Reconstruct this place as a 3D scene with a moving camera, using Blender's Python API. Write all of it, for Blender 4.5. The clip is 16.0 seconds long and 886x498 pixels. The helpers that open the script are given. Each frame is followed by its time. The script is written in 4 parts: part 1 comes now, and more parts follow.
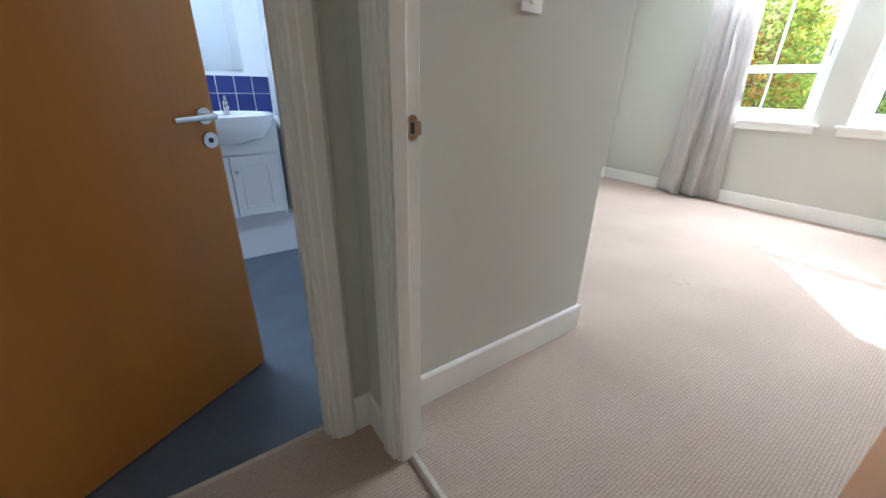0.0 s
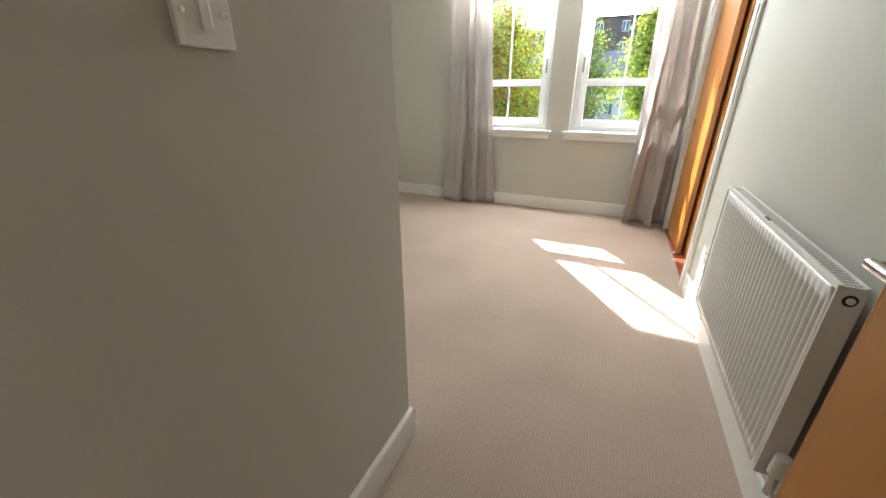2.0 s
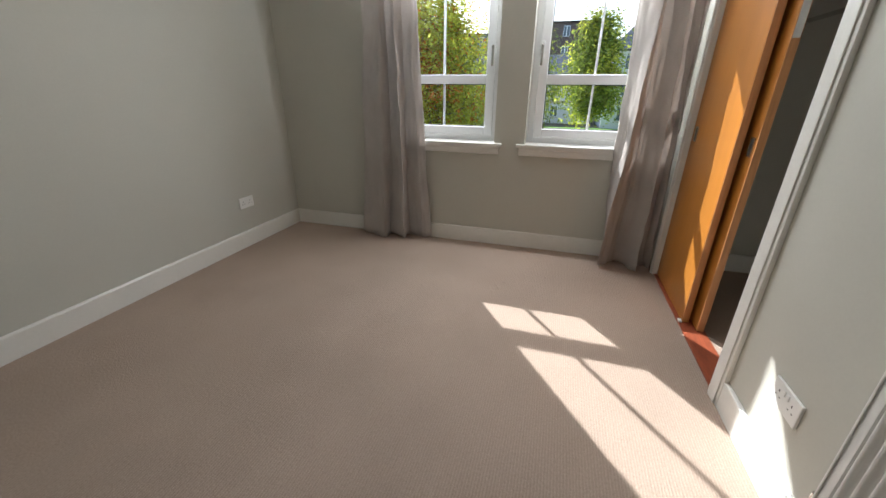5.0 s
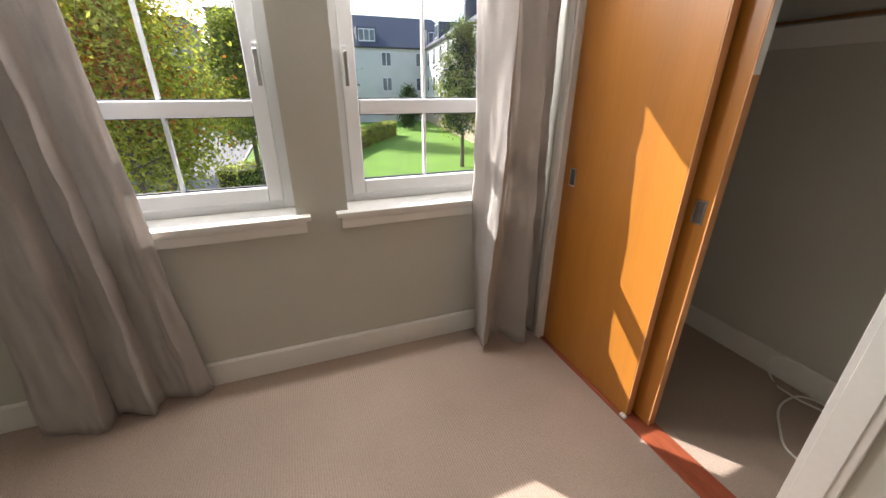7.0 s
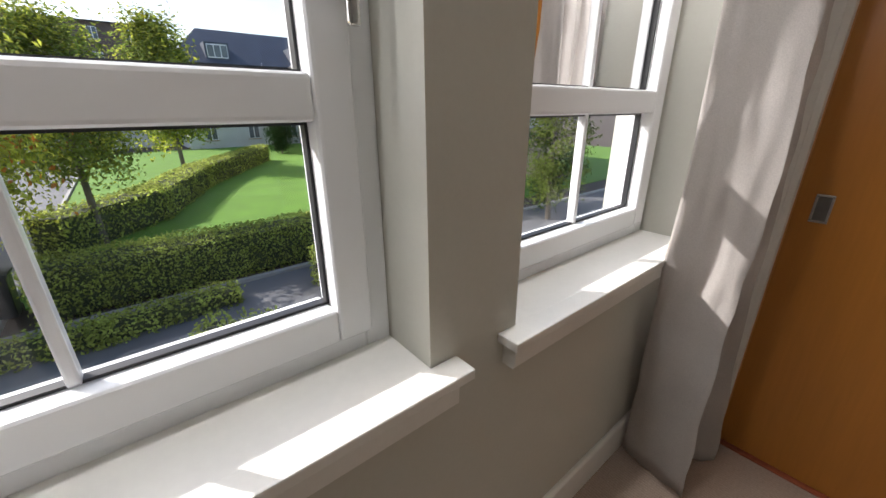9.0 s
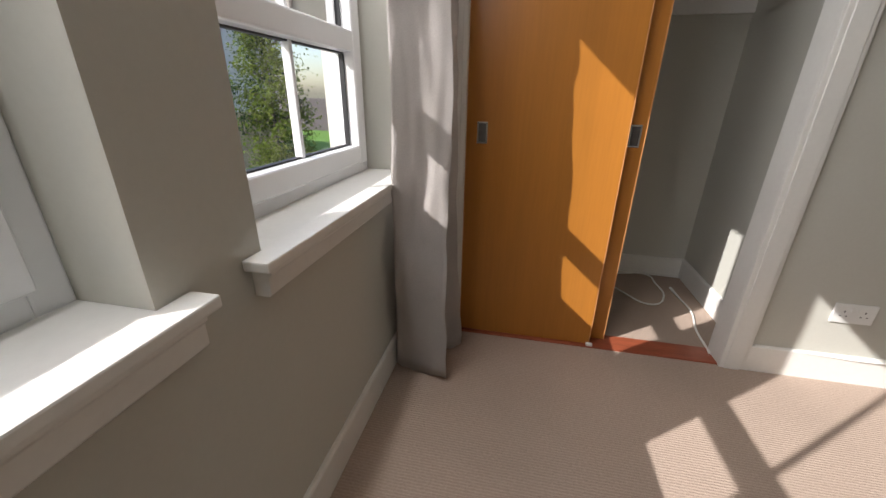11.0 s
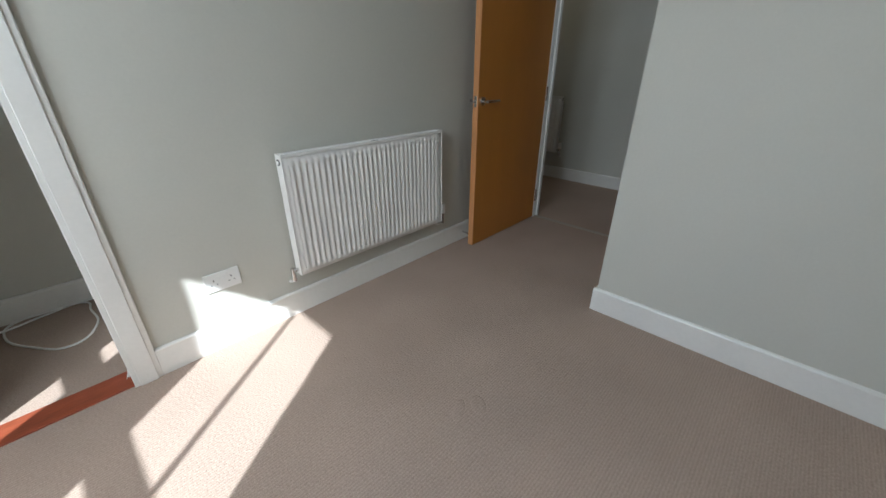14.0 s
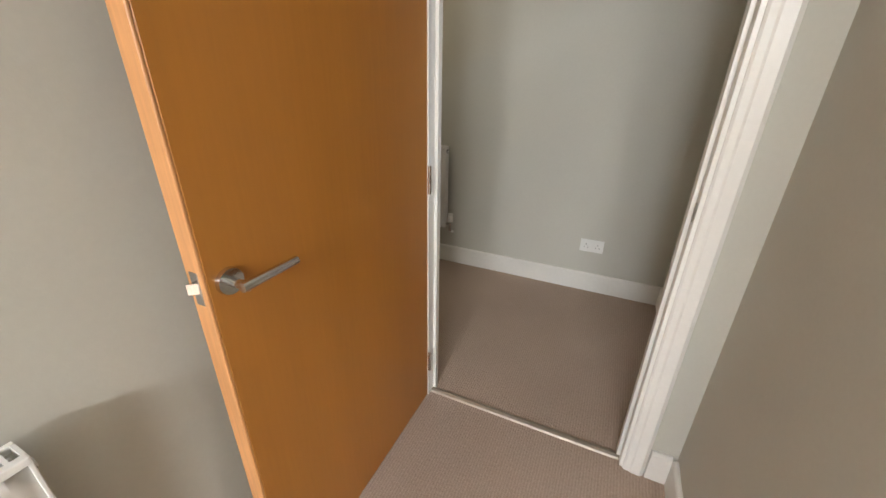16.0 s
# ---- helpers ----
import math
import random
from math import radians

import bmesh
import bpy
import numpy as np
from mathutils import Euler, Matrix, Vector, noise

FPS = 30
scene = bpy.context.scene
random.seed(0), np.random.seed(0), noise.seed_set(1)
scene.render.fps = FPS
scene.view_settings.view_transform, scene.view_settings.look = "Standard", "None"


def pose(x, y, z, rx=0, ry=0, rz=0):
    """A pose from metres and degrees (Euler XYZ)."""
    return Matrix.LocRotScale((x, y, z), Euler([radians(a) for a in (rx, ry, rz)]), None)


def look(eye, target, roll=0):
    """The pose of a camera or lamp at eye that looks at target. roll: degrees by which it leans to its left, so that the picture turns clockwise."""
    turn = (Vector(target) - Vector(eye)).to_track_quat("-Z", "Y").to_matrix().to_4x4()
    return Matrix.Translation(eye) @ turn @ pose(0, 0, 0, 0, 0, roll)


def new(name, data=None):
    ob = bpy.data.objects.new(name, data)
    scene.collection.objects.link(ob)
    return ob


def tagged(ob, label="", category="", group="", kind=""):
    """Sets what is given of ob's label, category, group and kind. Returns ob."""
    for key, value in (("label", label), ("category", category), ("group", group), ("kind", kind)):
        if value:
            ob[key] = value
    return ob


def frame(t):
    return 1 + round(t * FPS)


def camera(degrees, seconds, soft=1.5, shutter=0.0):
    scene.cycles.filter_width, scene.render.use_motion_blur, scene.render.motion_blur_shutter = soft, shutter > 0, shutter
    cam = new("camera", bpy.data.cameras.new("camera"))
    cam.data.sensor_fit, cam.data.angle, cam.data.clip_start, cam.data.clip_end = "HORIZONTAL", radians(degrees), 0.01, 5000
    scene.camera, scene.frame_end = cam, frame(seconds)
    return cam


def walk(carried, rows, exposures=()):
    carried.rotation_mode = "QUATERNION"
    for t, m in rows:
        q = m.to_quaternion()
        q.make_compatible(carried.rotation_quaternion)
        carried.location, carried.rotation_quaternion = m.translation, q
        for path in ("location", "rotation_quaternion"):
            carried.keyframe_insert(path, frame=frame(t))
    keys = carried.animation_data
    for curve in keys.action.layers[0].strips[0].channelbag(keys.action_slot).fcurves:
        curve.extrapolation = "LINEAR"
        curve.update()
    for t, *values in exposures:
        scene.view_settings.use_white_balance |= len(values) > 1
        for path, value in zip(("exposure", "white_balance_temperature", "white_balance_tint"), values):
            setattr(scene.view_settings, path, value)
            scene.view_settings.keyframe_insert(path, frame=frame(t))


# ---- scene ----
# ---- camera and walk ----
cam = camera(99.3, 16.0)
PATH = [
    (0, (0.316, 0.304, 1.086), (1.375, 1.803, 0.29), 1.3),
    (0.5, (0.416, 0.406, 1.096), (1.785, 1.634, 0.309), 0.7),
    (1, (0.523, 0.513, 1.136), (2.095, 1.469, 0.351), 0.4),
    (1.5, (0.633, 0.613, 1.183), (2.286, 1.426, 0.406), 0.1),
    (2, (0.828, 0.665, 1.232), (2.515, 1.403, 0.452), -0.0),
    (2.5, (1.078, 0.664, 1.266), (2.766, 1.403, 0.487), -0.2),
    (3, (1.331, 0.695, 1.253), (3.026, 1.422, 0.478), 0.2),
    (5.5, (2.266, 0.923, 1.204), (4.084, 1.24, 0.434), 0.9),
    (6, (2.587, 1.015, 1.296), (4.432, 0.983, 0.525), 0.5),
    (6.5, (2.876, 1.138, 1.38), (4.687, 0.833, 0.588), -0.1),
    (7, (3.249, 1.289, 1.383), (4.967, 0.638, 0.593), 0.2),
    (7.5, (3.685, 1.444, 1.432), (5.297, 0.59, 0.612), 0.3),
    (8, (4.12, 1.627, 1.451), (5.639, 0.619, 0.629), 0.6),
    (8.2, (4.261, 1.653, 1.411), (5.798, 0.626, 0.646), -0.2),
    (10.5, (4.714, 1.681, 1.2), (5.513, 0.015, 0.434), 0.6),
    (11, (4.548, 1.705, 1.129), (4.917, -0.108, 0.371), 0.8),
    (11.5, (4.336, 1.834, 1.085), (4.325, -0.021, 0.337), 1.0),
    (12, (4.232, 1.918, 1.066), (3.846, 0.129, 0.26), 0.4),
    (12.5, (4.102, 1.995, 1.043), (3.425, 0.311, 0.204), 0.4),
    (13, (3.986, 2.018, 1.062), (3.021, 0.492, 0.202), 1.0),
    (13.5, (3.835, 1.966, 1.1), (2.676, 0.588, 0.23), 0.7),
    (14, (3.563, 1.777, 1.182), (2.248, 0.547, 0.31), 0.2),
    (14.5, (3.181, 1.519, 1.246), (1.75, 0.44, 0.357), 0.7),
    (15, (2.781, 1.225, 1.289), (1.289, 0.22, 0.415), 1.1),
    (15.5, (2.351, 0.987, 1.318), (0.787, 0.081, 0.462), 1.1),
    (15.7, (2.18, 0.886, 1.303), (0.565, 0.067, 0.454), 1.4),
    (16, (1.933, 0.824, 1.322), (0.272, 0.07, 0.501), 1.0),
]
EXPOSURES = [(0, 3.4, 5300, 4), (0.5, 3.05, 5150, 2), (1.0, 2.85, 5200, 2), (1.5, 2.65, 6000, 5), (2.0, 2.55, 6250, 5), (3.0, 2.15, 6200, 5), (5.5, 1.42, 6200, 8),
             (6.0, 1.42, 6150, 7), (7.0, 1.48, 6750, 13), (7.5, 1.3, 6950, 14), (8.0, 1.05, 6750, 13), (8.2, 1.0, 6550, 12), (10.5, 0.68, 6550, 13), (11.5, 1.05, 6550, 12),
             (12.5, 1.4, 6350, 10), (13.0, 1.45, 6000, 8), (13.5, 1.5, 5850, 6), (14.0, 1.57, 5650, 4), (14.5, 1.72, 5750, 5), (15.0, 2.1, 6050, 9), (15.5, 2.68, 6500, 10), (16.0, 3.2, 6550, 10)]
walk(cam, [(t, look(eye, target, roll)) for t, eye, target, roll in PATH], EXPOSURES)

BATH_FILL_WATTS, HALL_WATTS = 2.8, 0.42

# ---- world, sun, exposure ----
SUN_WAY = Vector((1.138, 0.845, 1.0)).normalized()
world = bpy.data.worlds.new("sky_world")
scene.world = world
world.use_nodes = True
wn = world.node_tree.nodes
sky = wn.new("ShaderNodeTexSky")
sky.sky_type, sky.sun_disc = "NISHITA", False
sky.sun_elevation = math.asin(SUN_WAY.z)
sky.sun_rotation = math.atan2(SUN_WAY.x, SUN_WAY.y)
sky.air_density, sky.dust_density = 1.0, 1.6
world.node_tree.links.new(sky.outputs[0], wn["Background"].inputs[0])
wn["Background"].inputs[1].default_value = 0.15

sun = new("sun", bpy.data.lights.new("sun", "SUN"))
sun.data.energy, sun.data.angle, sun.data.color = 3.8, radians(0.5), (1.0, 0.985, 0.965)
sun.matrix_world = look(SUN_WAY * 30, (0, 0, 0))

# the sky's light, gathered at the head of each window opening
for y in (0.657, 1.78):
    gather = new("window_daylight", bpy.data.lights.new("window_daylight", "AREA"))
    gather.data.shape, gather.data.size, gather.data.size_y, gather.data.energy, gather.data.color = "RECTANGLE", 0.86, 0.17, 9.5, (0.95, 0.97, 1.0)
    gather.matrix_world = look((5.10, y, 2.105), (4.10, y, 1.70))


# ---- materials ----
def mat(name, base, rough=0.6, metal=0.0, vary=0.08, scale=3.0, grain=0.0, grain_scale=200.0, bump=0.0, bump_scale=150.0,
        stretch=(1, 1, 1), spec=0.5, random_tone=0.0, island=0.0):
    """Principled material with a slow tone drift, a fine grain and a relief."""
    m = bpy.data.materials.new(name)
    m.use_nodes = True
    n, l = m.node_tree.nodes, m.node_tree.links
    b = n["Principled BSDF"]
    b.inputs["Roughness"].default_value, b.inputs["Metallic"].default_value = rough, metal
    b.inputs["Specular IOR Level"].default_value = spec
    co = n.new("ShaderNodeTexCoord")
    mp = n.new("ShaderNodeMapping")
    mp.inputs["Scale"].default_value = stretch
    l.new(co.outputs["Object"], mp.inputs[0])

    def tone(sc, amount, detail, colour):
        t = n.new("ShaderNodeTexNoise")
        t.inputs["Scale"].default_value, t.inputs["Detail"].default_value = sc, detail
        l.new(mp.outputs[0], t.inputs["Vector"])
        r = n.new("ShaderNodeMapRange")
        r.inputs[1].default_value, r.inputs[2].default_value = 0.3, 0.7
        r.inputs[3].default_value, r.inputs[4].default_value = 1 - amount, 1 + amount
        l.new(t.outputs["Fac"], r.inputs[0])
        return times(colour, r.outputs[0])

    def times(colour, factor):
        x = n.new("ShaderNodeMix")
        x.data_type, x.blend_type = "RGBA", "MULTIPLY"
        x.inputs[0].default_value = 1
        l.new(colour, x.inputs[6])
        l.new(factor, x.inputs[7])
        return x.outputs[2]

    rgb = n.new("ShaderNodeRGB")
    rgb.outputs[0].default_value = (*base, 1)
    c = tone(scale, vary, 4, rgb.outputs[0])
    if grain:
        c = tone(grain_scale, grain, 2, c)
    for amount, node, socket in ((random_tone, "ShaderNodeObjectInfo", "Random"), (island, "ShaderNodeNewGeometry", "Random Per Island")):
        if amount:
            r = n.new("ShaderNodeMapRange")
            r.inputs[3].default_value, r.inputs[4].default_value = 1 - amount, 1 + amount
            l.new(n.new(node).outputs[socket], r.inputs[0])
            c = times(c, r.outputs[0])
    l.new(c, b.inputs["Base Color"])
    if bump:
        t = n.new("ShaderNodeTexNoise")
        t.inputs["Scale"].default_value, t.inputs["Detail"].default_value = bump_scale, 3
        l.new(mp.outputs[0], t.inputs["Vector"])
        k = n.new("ShaderNodeBump")
        k.inputs["Strength"].default_value, k.inputs["Distance"].default_value = bump, 0.004
        l.new(t.outputs["Fac"], k.inputs["Height"])
        l.new(k.outputs[0], b.inputs["Normal"])
    return m


def carpet_mat():
    """Beige loop pile in fine ribs, with trodden patches."""
    m = mat("carpet", (0.39, 0.303, 0.245), 0.95, vary=0.07, scale=1.7, grain=0.14, grain_scale=260, spec=0.1)
    n, l = m.node_tree.nodes, m.node_tree.links
    co = n.new("ShaderNodeTexCoord")
    heights = []
    w = n.new("ShaderNodeTexWave")
    w.bands_direction = "Y"
    w.inputs["Scale"].default_value = 0.314 / 0.0105
    w.inputs["Distortion"].default_value, w.inputs["Detail"].default_value, w.inputs["Detail Scale"].default_value = 0.9, 2, 2.0
    l.new(co.outputs["Object"], w.inputs["Vector"])
    heights.append(w.outputs["Fac"])
    nub = n.new("ShaderNodeTexNoise")
    nub.inputs["Scale"].default_value, nub.inputs["Detail"].default_value = 95, 2
    l.new(co.outputs["Object"], nub.inputs["Vector"])
    heights.append(nub.outputs["Fac"])
    mixed = n.new("ShaderNodeMath")
    mixed.operation = "MULTIPLY_ADD"
    l.new(heights[0], mixed.inputs[0])
    mixed.inputs[1].default_value = 0.42
    half = n.new("ShaderNodeMath")
    half.operation = "MULTIPLY"
    half.inputs[1].default_value = 1.0
    l.new(heights[1], half.inputs[0])
    l.new(half.outputs[0], mixed.inputs[2])
    k = n.new("ShaderNodeBump")
    k.inputs["Strength"].default_value, k.inputs["Distance"].default_value = 0.75, 0.003
    l.new(mixed.outputs[0], k.inputs["Height"])
    b = n["Principled BSDF"]
    l.new(k.outputs[0], b.inputs["Normal"])
    # shade in the hollows between the loops, put lightly into the base colour
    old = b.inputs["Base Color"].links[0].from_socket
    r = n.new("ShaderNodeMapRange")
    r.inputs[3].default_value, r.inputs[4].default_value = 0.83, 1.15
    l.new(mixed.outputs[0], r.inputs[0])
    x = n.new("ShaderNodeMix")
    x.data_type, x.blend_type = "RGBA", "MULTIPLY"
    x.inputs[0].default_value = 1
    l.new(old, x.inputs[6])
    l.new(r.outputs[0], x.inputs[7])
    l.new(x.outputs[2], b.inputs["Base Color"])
    return m


def thin_mat(name, base, through_part, vary=0.1, rough=0.9, island=0.0, scale=14.0, weave=0.0):
    """Cloth or leaf that lets some light through."""
    m = mat(name, base, rough, vary=vary, scale=scale, island=island, spec=0.15, grain=weave, grain_scale=420, bump=0.25 if weave else 0, bump_scale=500)
    n, l = m.node_tree.nodes, m.node_tree.links
    b = n["Principled BSDF"]
    t = n.new("ShaderNodeBsdfTranslucent")
    l.new(b.inputs["Base Color"].links[0].from_socket, t.inputs[0])
    x = n.new("ShaderNodeMixShader")
    x.inputs[0].default_value = through_part
    l.new(b.outputs[0], x.inputs[1])
    l.new(t.outputs[0], x.inputs[2])
    l.new(x.outputs[0], n["Material Output"].inputs[0])
    return m


def glass_mat():
    m = bpy.data.materials.new("window_glass")
    m.use_nodes = True
    n, l = m.node_tree.nodes, m.node_tree.links
    g, t, f, x = (n.new("ShaderNode" + k) for k in ("BsdfGlossy", "BsdfTransparent", "Fresnel", "MixShader"))
    g.inputs["Roughness"].default_value = 0.0
    f.inputs[0].default_value = 1.5
    l.new(f.outputs[0], x.inputs[0])
    l.new(t.outputs[0], x.inputs[1])
    l.new(g.outputs[0], x.inputs[2])
    l.new(x.outputs[0], n["Material Output"].inputs[0])
    return m


M_WALL = mat("greige_wall_paint", (0.55, 0.54, 0.48), 0.75, vary=0.025, scale=1.2, grain=0.012, grain_scale=90, bump=0.05, bump_scale=260, spec=0.25)
M_CEIL = mat("white_ceiling_paint", (0.8, 0.79, 0.76), 0.8, vary=0.02, scale=1.0, bump=0.05, bump_scale=200)
M_WHITE = mat("white_gloss_paint", (0.78, 0.765, 0.72), 0.35, vary=0.03, scale=4, grain=0.015, grain_scale=60, bump=0.03, bump_scale=60)
M_UPVC = mat("white_upvc", (0.82, 0.83, 0.84), 0.25, vary=0.02, scale=5)
M_GASKET = mat("black_gasket", (0.02, 0.02, 0.022), 0.5, vary=0.1)
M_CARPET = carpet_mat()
M_OAK = mat("orange_wood_veneer", (0.46, 0.185, 0.03), 0.36, vary=0.07, scale=1.6, grain=0.025, grain_scale=30, stretch=(3, 3, 0.22), bump=0.008, bump_scale=60)
M_OAK_EDGE = mat("pale_wood_lipping", (0.58, 0.28, 0.11), 0.4, vary=0.1, scale=3, grain=0.1, grain_scale=40, stretch=(3, 3, 0.2))
M_OAK_WARD = mat("amber_wood_veneer", (0.43, 0.166, 0.026), 0.33, vary=0.12, scale=1.5, grain=0.04, grain_scale=28, stretch=(3, 3, 0.2), bump=0.008, bump_scale=60)
M_TRACK = mat("red_brown_hardwood", (0.30, 0.075, 0.035), 0.35, vary=0.15, scale=6, grain=0.15, grain_scale=60, stretch=(0.4, 3, 3))
M_STEEL = mat("brushed_steel", (0.62, 0.61, 0.60), 0.2, 1.0, vary=0.06, scale=30)
# steel coloured dark to put in the shade of the pulls' recesses
M_RECESS = mat("recess_shade_steel", (0.16, 0.15, 0.14), 0.45, 0.8, vary=0.1, scale=30)
M_BRASS = mat("aged_strike_metal", (0.44, 0.41, 0.36), 0.38, 1.0, vary=0.2, scale=40)
# near-black, for thin slabs that stand in for the shade inside holes
M_DARK = mat("dark_hole_shade", (0.03, 0.02, 0.018), 0.7, vary=0.1)
M_ALU = mat("aluminium_strip", (0.42, 0.37, 0.31), 0.45, 0.7, vary=0.08, scale=30)
M_PLASTIC = mat("white_plastic", (0.80, 0.80, 0.77), 0.3, vary=0.015, scale=10)
M_RAD = mat("white_radiator_enamel", (0.78, 0.765, 0.73), 0.32, vary=0.02, scale=6)
M_CURTAIN = thin_mat("greige_linen", (0.60, 0.56, 0.53), 0.36, vary=0.06, scale=5, weave=0.10)
M_VINYL = mat("slate_blue_vinyl", (0.085, 0.10, 0.125), 0.45, vary=0.15, scale=5, grain=0.12, grain_scale=180)
M_TILE = mat("cobalt_tile", (0.02, 0.03, 0.15), 0.12, vary=0.12, scale=9, random_tone=0.12)
M_GROUT = mat("white_grout", (0.72, 0.72, 0.74), 0.8, vary=0.05, scale=40)
M_CERAMIC = mat("white_ceramic", (0.82, 0.82, 0.82), 0.1, vary=0.01)
M_BATH = mat("white_bathroom_paint", (0.74, 0.75, 0.77), 0.6, vary=0.02, scale=2)
M_MIRROR = mat("mirror_silver", (0.86, 0.88, 0.88), 0.02, 1.0, vary=0.0)
M_GLASS = glass_mat()
M_CABLE = mat("white_cable_sheath", (0.85, 0.84, 0.80), 0.45, vary=0.03)
M_LAWN = mat("mown_grass", (0.10, 0.22, 0.012), 0.9, vary=0.15, scale=0.7, grain=0.35, grain_scale=40, bump=0.5, bump_scale=60)
M_ASPHALT = mat("asphalt", (0.15, 0.148, 0.15), 0.9, vary=0.15, scale=0.6, grain=0.25, grain_scale=60, bump=0.3, bump_scale=90)
M_SOIL = mat("planting_soil", (0.075, 0.055, 0.04), 0.95, vary=0.3, scale=3, grain=0.3, grain_scale=40, bump=0.8, bump_scale=20)
M_KERB = mat("concrete_kerb", (0.36, 0.34, 0.31), 0.85, vary=0.12, scale=3, grain=0.12, grain_scale=80)
M_BARK = mat("grey_bark", (0.16, 0.13, 0.10), 0.9, vary=0.3, scale=6, grain=0.25, grain_scale=50, stretch=(3, 3, 0.6), bump=0.7, bump_scale=30)
M_LEAF_Y = thin_mat("yellow_green_leaf", (0.44, 0.46, 0.065), 0.65, vary=0.3, island=0.45, scale=0.9)
M_LEAF_O = thin_mat("orange_leaf", (0.46, 0.18, 0.03), 0.5, vary=0.3, island=0.45, scale=1.2)
M_LEAF_G = thin_mat("green_leaf", (0.20, 0.255, 0.05), 0.55, vary=0.3, island=0.45, scale=0.9)
M_LEAF_D = thin_mat("dark_green_leaf", (0.03, 0.065, 0.018), 0.3, vary=0.3, island=0.4, scale=1.0)
M_HEDGE = thin_mat("hedge_leaf", (0.38, 0.43, 0.10), 0.55, vary=0.3, island=0.5, scale=1.4)
# dark colour of the solid core stands in for shade inside the hedges
M_HEDGE_IN = mat("hedge_inner_shade", (0.05, 0.06, 0.02), 0.95, vary=0.4, scale=5, bump=1.0, bump_scale=12)
M_RENDER = mat("white_render", (0.58, 0.575, 0.57), 0.85, vary=0.05, scale=0.6, grain=0.03, grain_scale=30)
M_SAND = mat("sandstone", (0.38, 0.30, 0.21), 0.85, vary=0.1, scale=0.8, grain=0.1, grain_scale=12)
M_SLATE = mat("blue_slate", (0.07, 0.08, 0.105), 0.6, vary=0.2, scale=0.8, grain=0.25, grain_scale=9, stretch=(1, 1, 3))
M_BRICKFAR = mat("brown_brick_far", (0.14, 0.10, 0.085), 0.85, vary=0.12, scale=0.4, grain=0.1, grain_scale=6)
M_DARKCLAD = mat("blue_grey_cladding", (0.09, 0.11, 0.15), 0.6, vary=0.12, scale=0.5)
M_PANE = mat("far_window_pane", (0.10, 0.12, 0.14), 0.08, vary=0.2, scale=0.7)
M_BIN = mat("black_bin_plastic", (0.018, 0.02, 0.022), 0.45, vary=0.15, scale=4)
M_IRON = mat("black_iron", (0.015, 0.015, 0.017), 0.5, vary=0.1)


# ---- mesh helpers ----
def add_box(bm, x0, x1, y0, y1, z0, z1, bevel=0.0, seg=2):
    r = bmesh.ops.create_cube(bm, size=1, matrix=Matrix.Translation(((x0 + x1) / 2, (y0 + y1) / 2, (z0 + z1) / 2))
                              @ Matrix.Diagonal((abs(x1 - x0), abs(y1 - y0), abs(z1 - z0), 1)))
    if bevel:
        edges = {e for v in r["verts"] for e in v.link_edges}
        bmesh.ops.bevel(bm, geom=list(edges), offset=bevel, segments=seg, affect="EDGES", profile=0.6)
    return bm


def box(x0, x1, y0, y1, z0, z1, bevel=0.0, seg=2):
    return add_box(bmesh.new(), x0, x1, y0, y1, z0, z1, bevel, seg)


def add_rod(bm, a, b, r0, r1=None, seg=16):
    a, b = Vector(a), Vector(b)
    turn = (b - a).to_track_quat("Z", "Y").to_matrix().to_4x4()
    bmesh.ops.create_cone(bm, cap_ends=True, segments=seg, radius1=r0, radius2=r0 if r1 is None else r1, depth=(b - a).length,
                          matrix=Matrix.Translation((a + b) / 2) @ turn)
    return bm


def rod(a, b, r0, r1=None, seg=16):
    return add_rod(bmesh.new(), a, b, r0, r1, seg)


def prism(profile, along, start, stop):
    """A closed profile pushed along an axis. profile: pairs in the other two axes, in their order."""
    bm = bmesh.new()
    def at(p, s):
        v = list(p)
        v.insert("xyz".index(along), s)
        return v
    a = [bm.verts.new(at(p, start)) for p in profile]
    b = [bm.verts.new(at(p, stop)) for p in profile]
    n = len(profile)
    for i in range(n):
        bm.faces.new((a[i], a[(i + 1) % n], b[(i + 1) % n], b[i]))
    bm.faces.new(a[::-1])
    bm.faces.new(b)
    bmesh.ops.recalc_face_normals(bm, faces=bm.faces)
    return bm


def mesh_of(name, bm, material, smooth=False):
    me = bpy.data.meshes.new(name)
    bmesh.ops.recalc_face_normals(bm, faces=bm.faces)
    bm.to_mesh(me)
    bm.free()
    me.materials.append(material)
    if smooth:
        me.shade_smooth()
        me.set_sharp_from_angle(angle=radians(35))
    return me


def thing(name, place, label, category, group="", kind=""):
    ob = new(name)
    ob.location = place
    ob.empty_display_size = 0.05
    return tagged(ob, label, category, group, kind)


def part(name, bm, material, parent, label="", smooth=False):
    """One mesh, given in world coordinates, under a thing or a part."""
    ob = new(name, mesh_of(name, bm, material, smooth))
    ob.parent = parent
    if parent.data is None:
        ob.matrix_parent_inverse = Matrix.Translation(-parent.location)
    if label:
        tagged(ob, label)
    return ob


def single(name, bm, material, label, category, kind="", smooth=False, group=""):
    return tagged(new(name, mesh_of(name, bm, material, smooth)), label, category, group, kind)


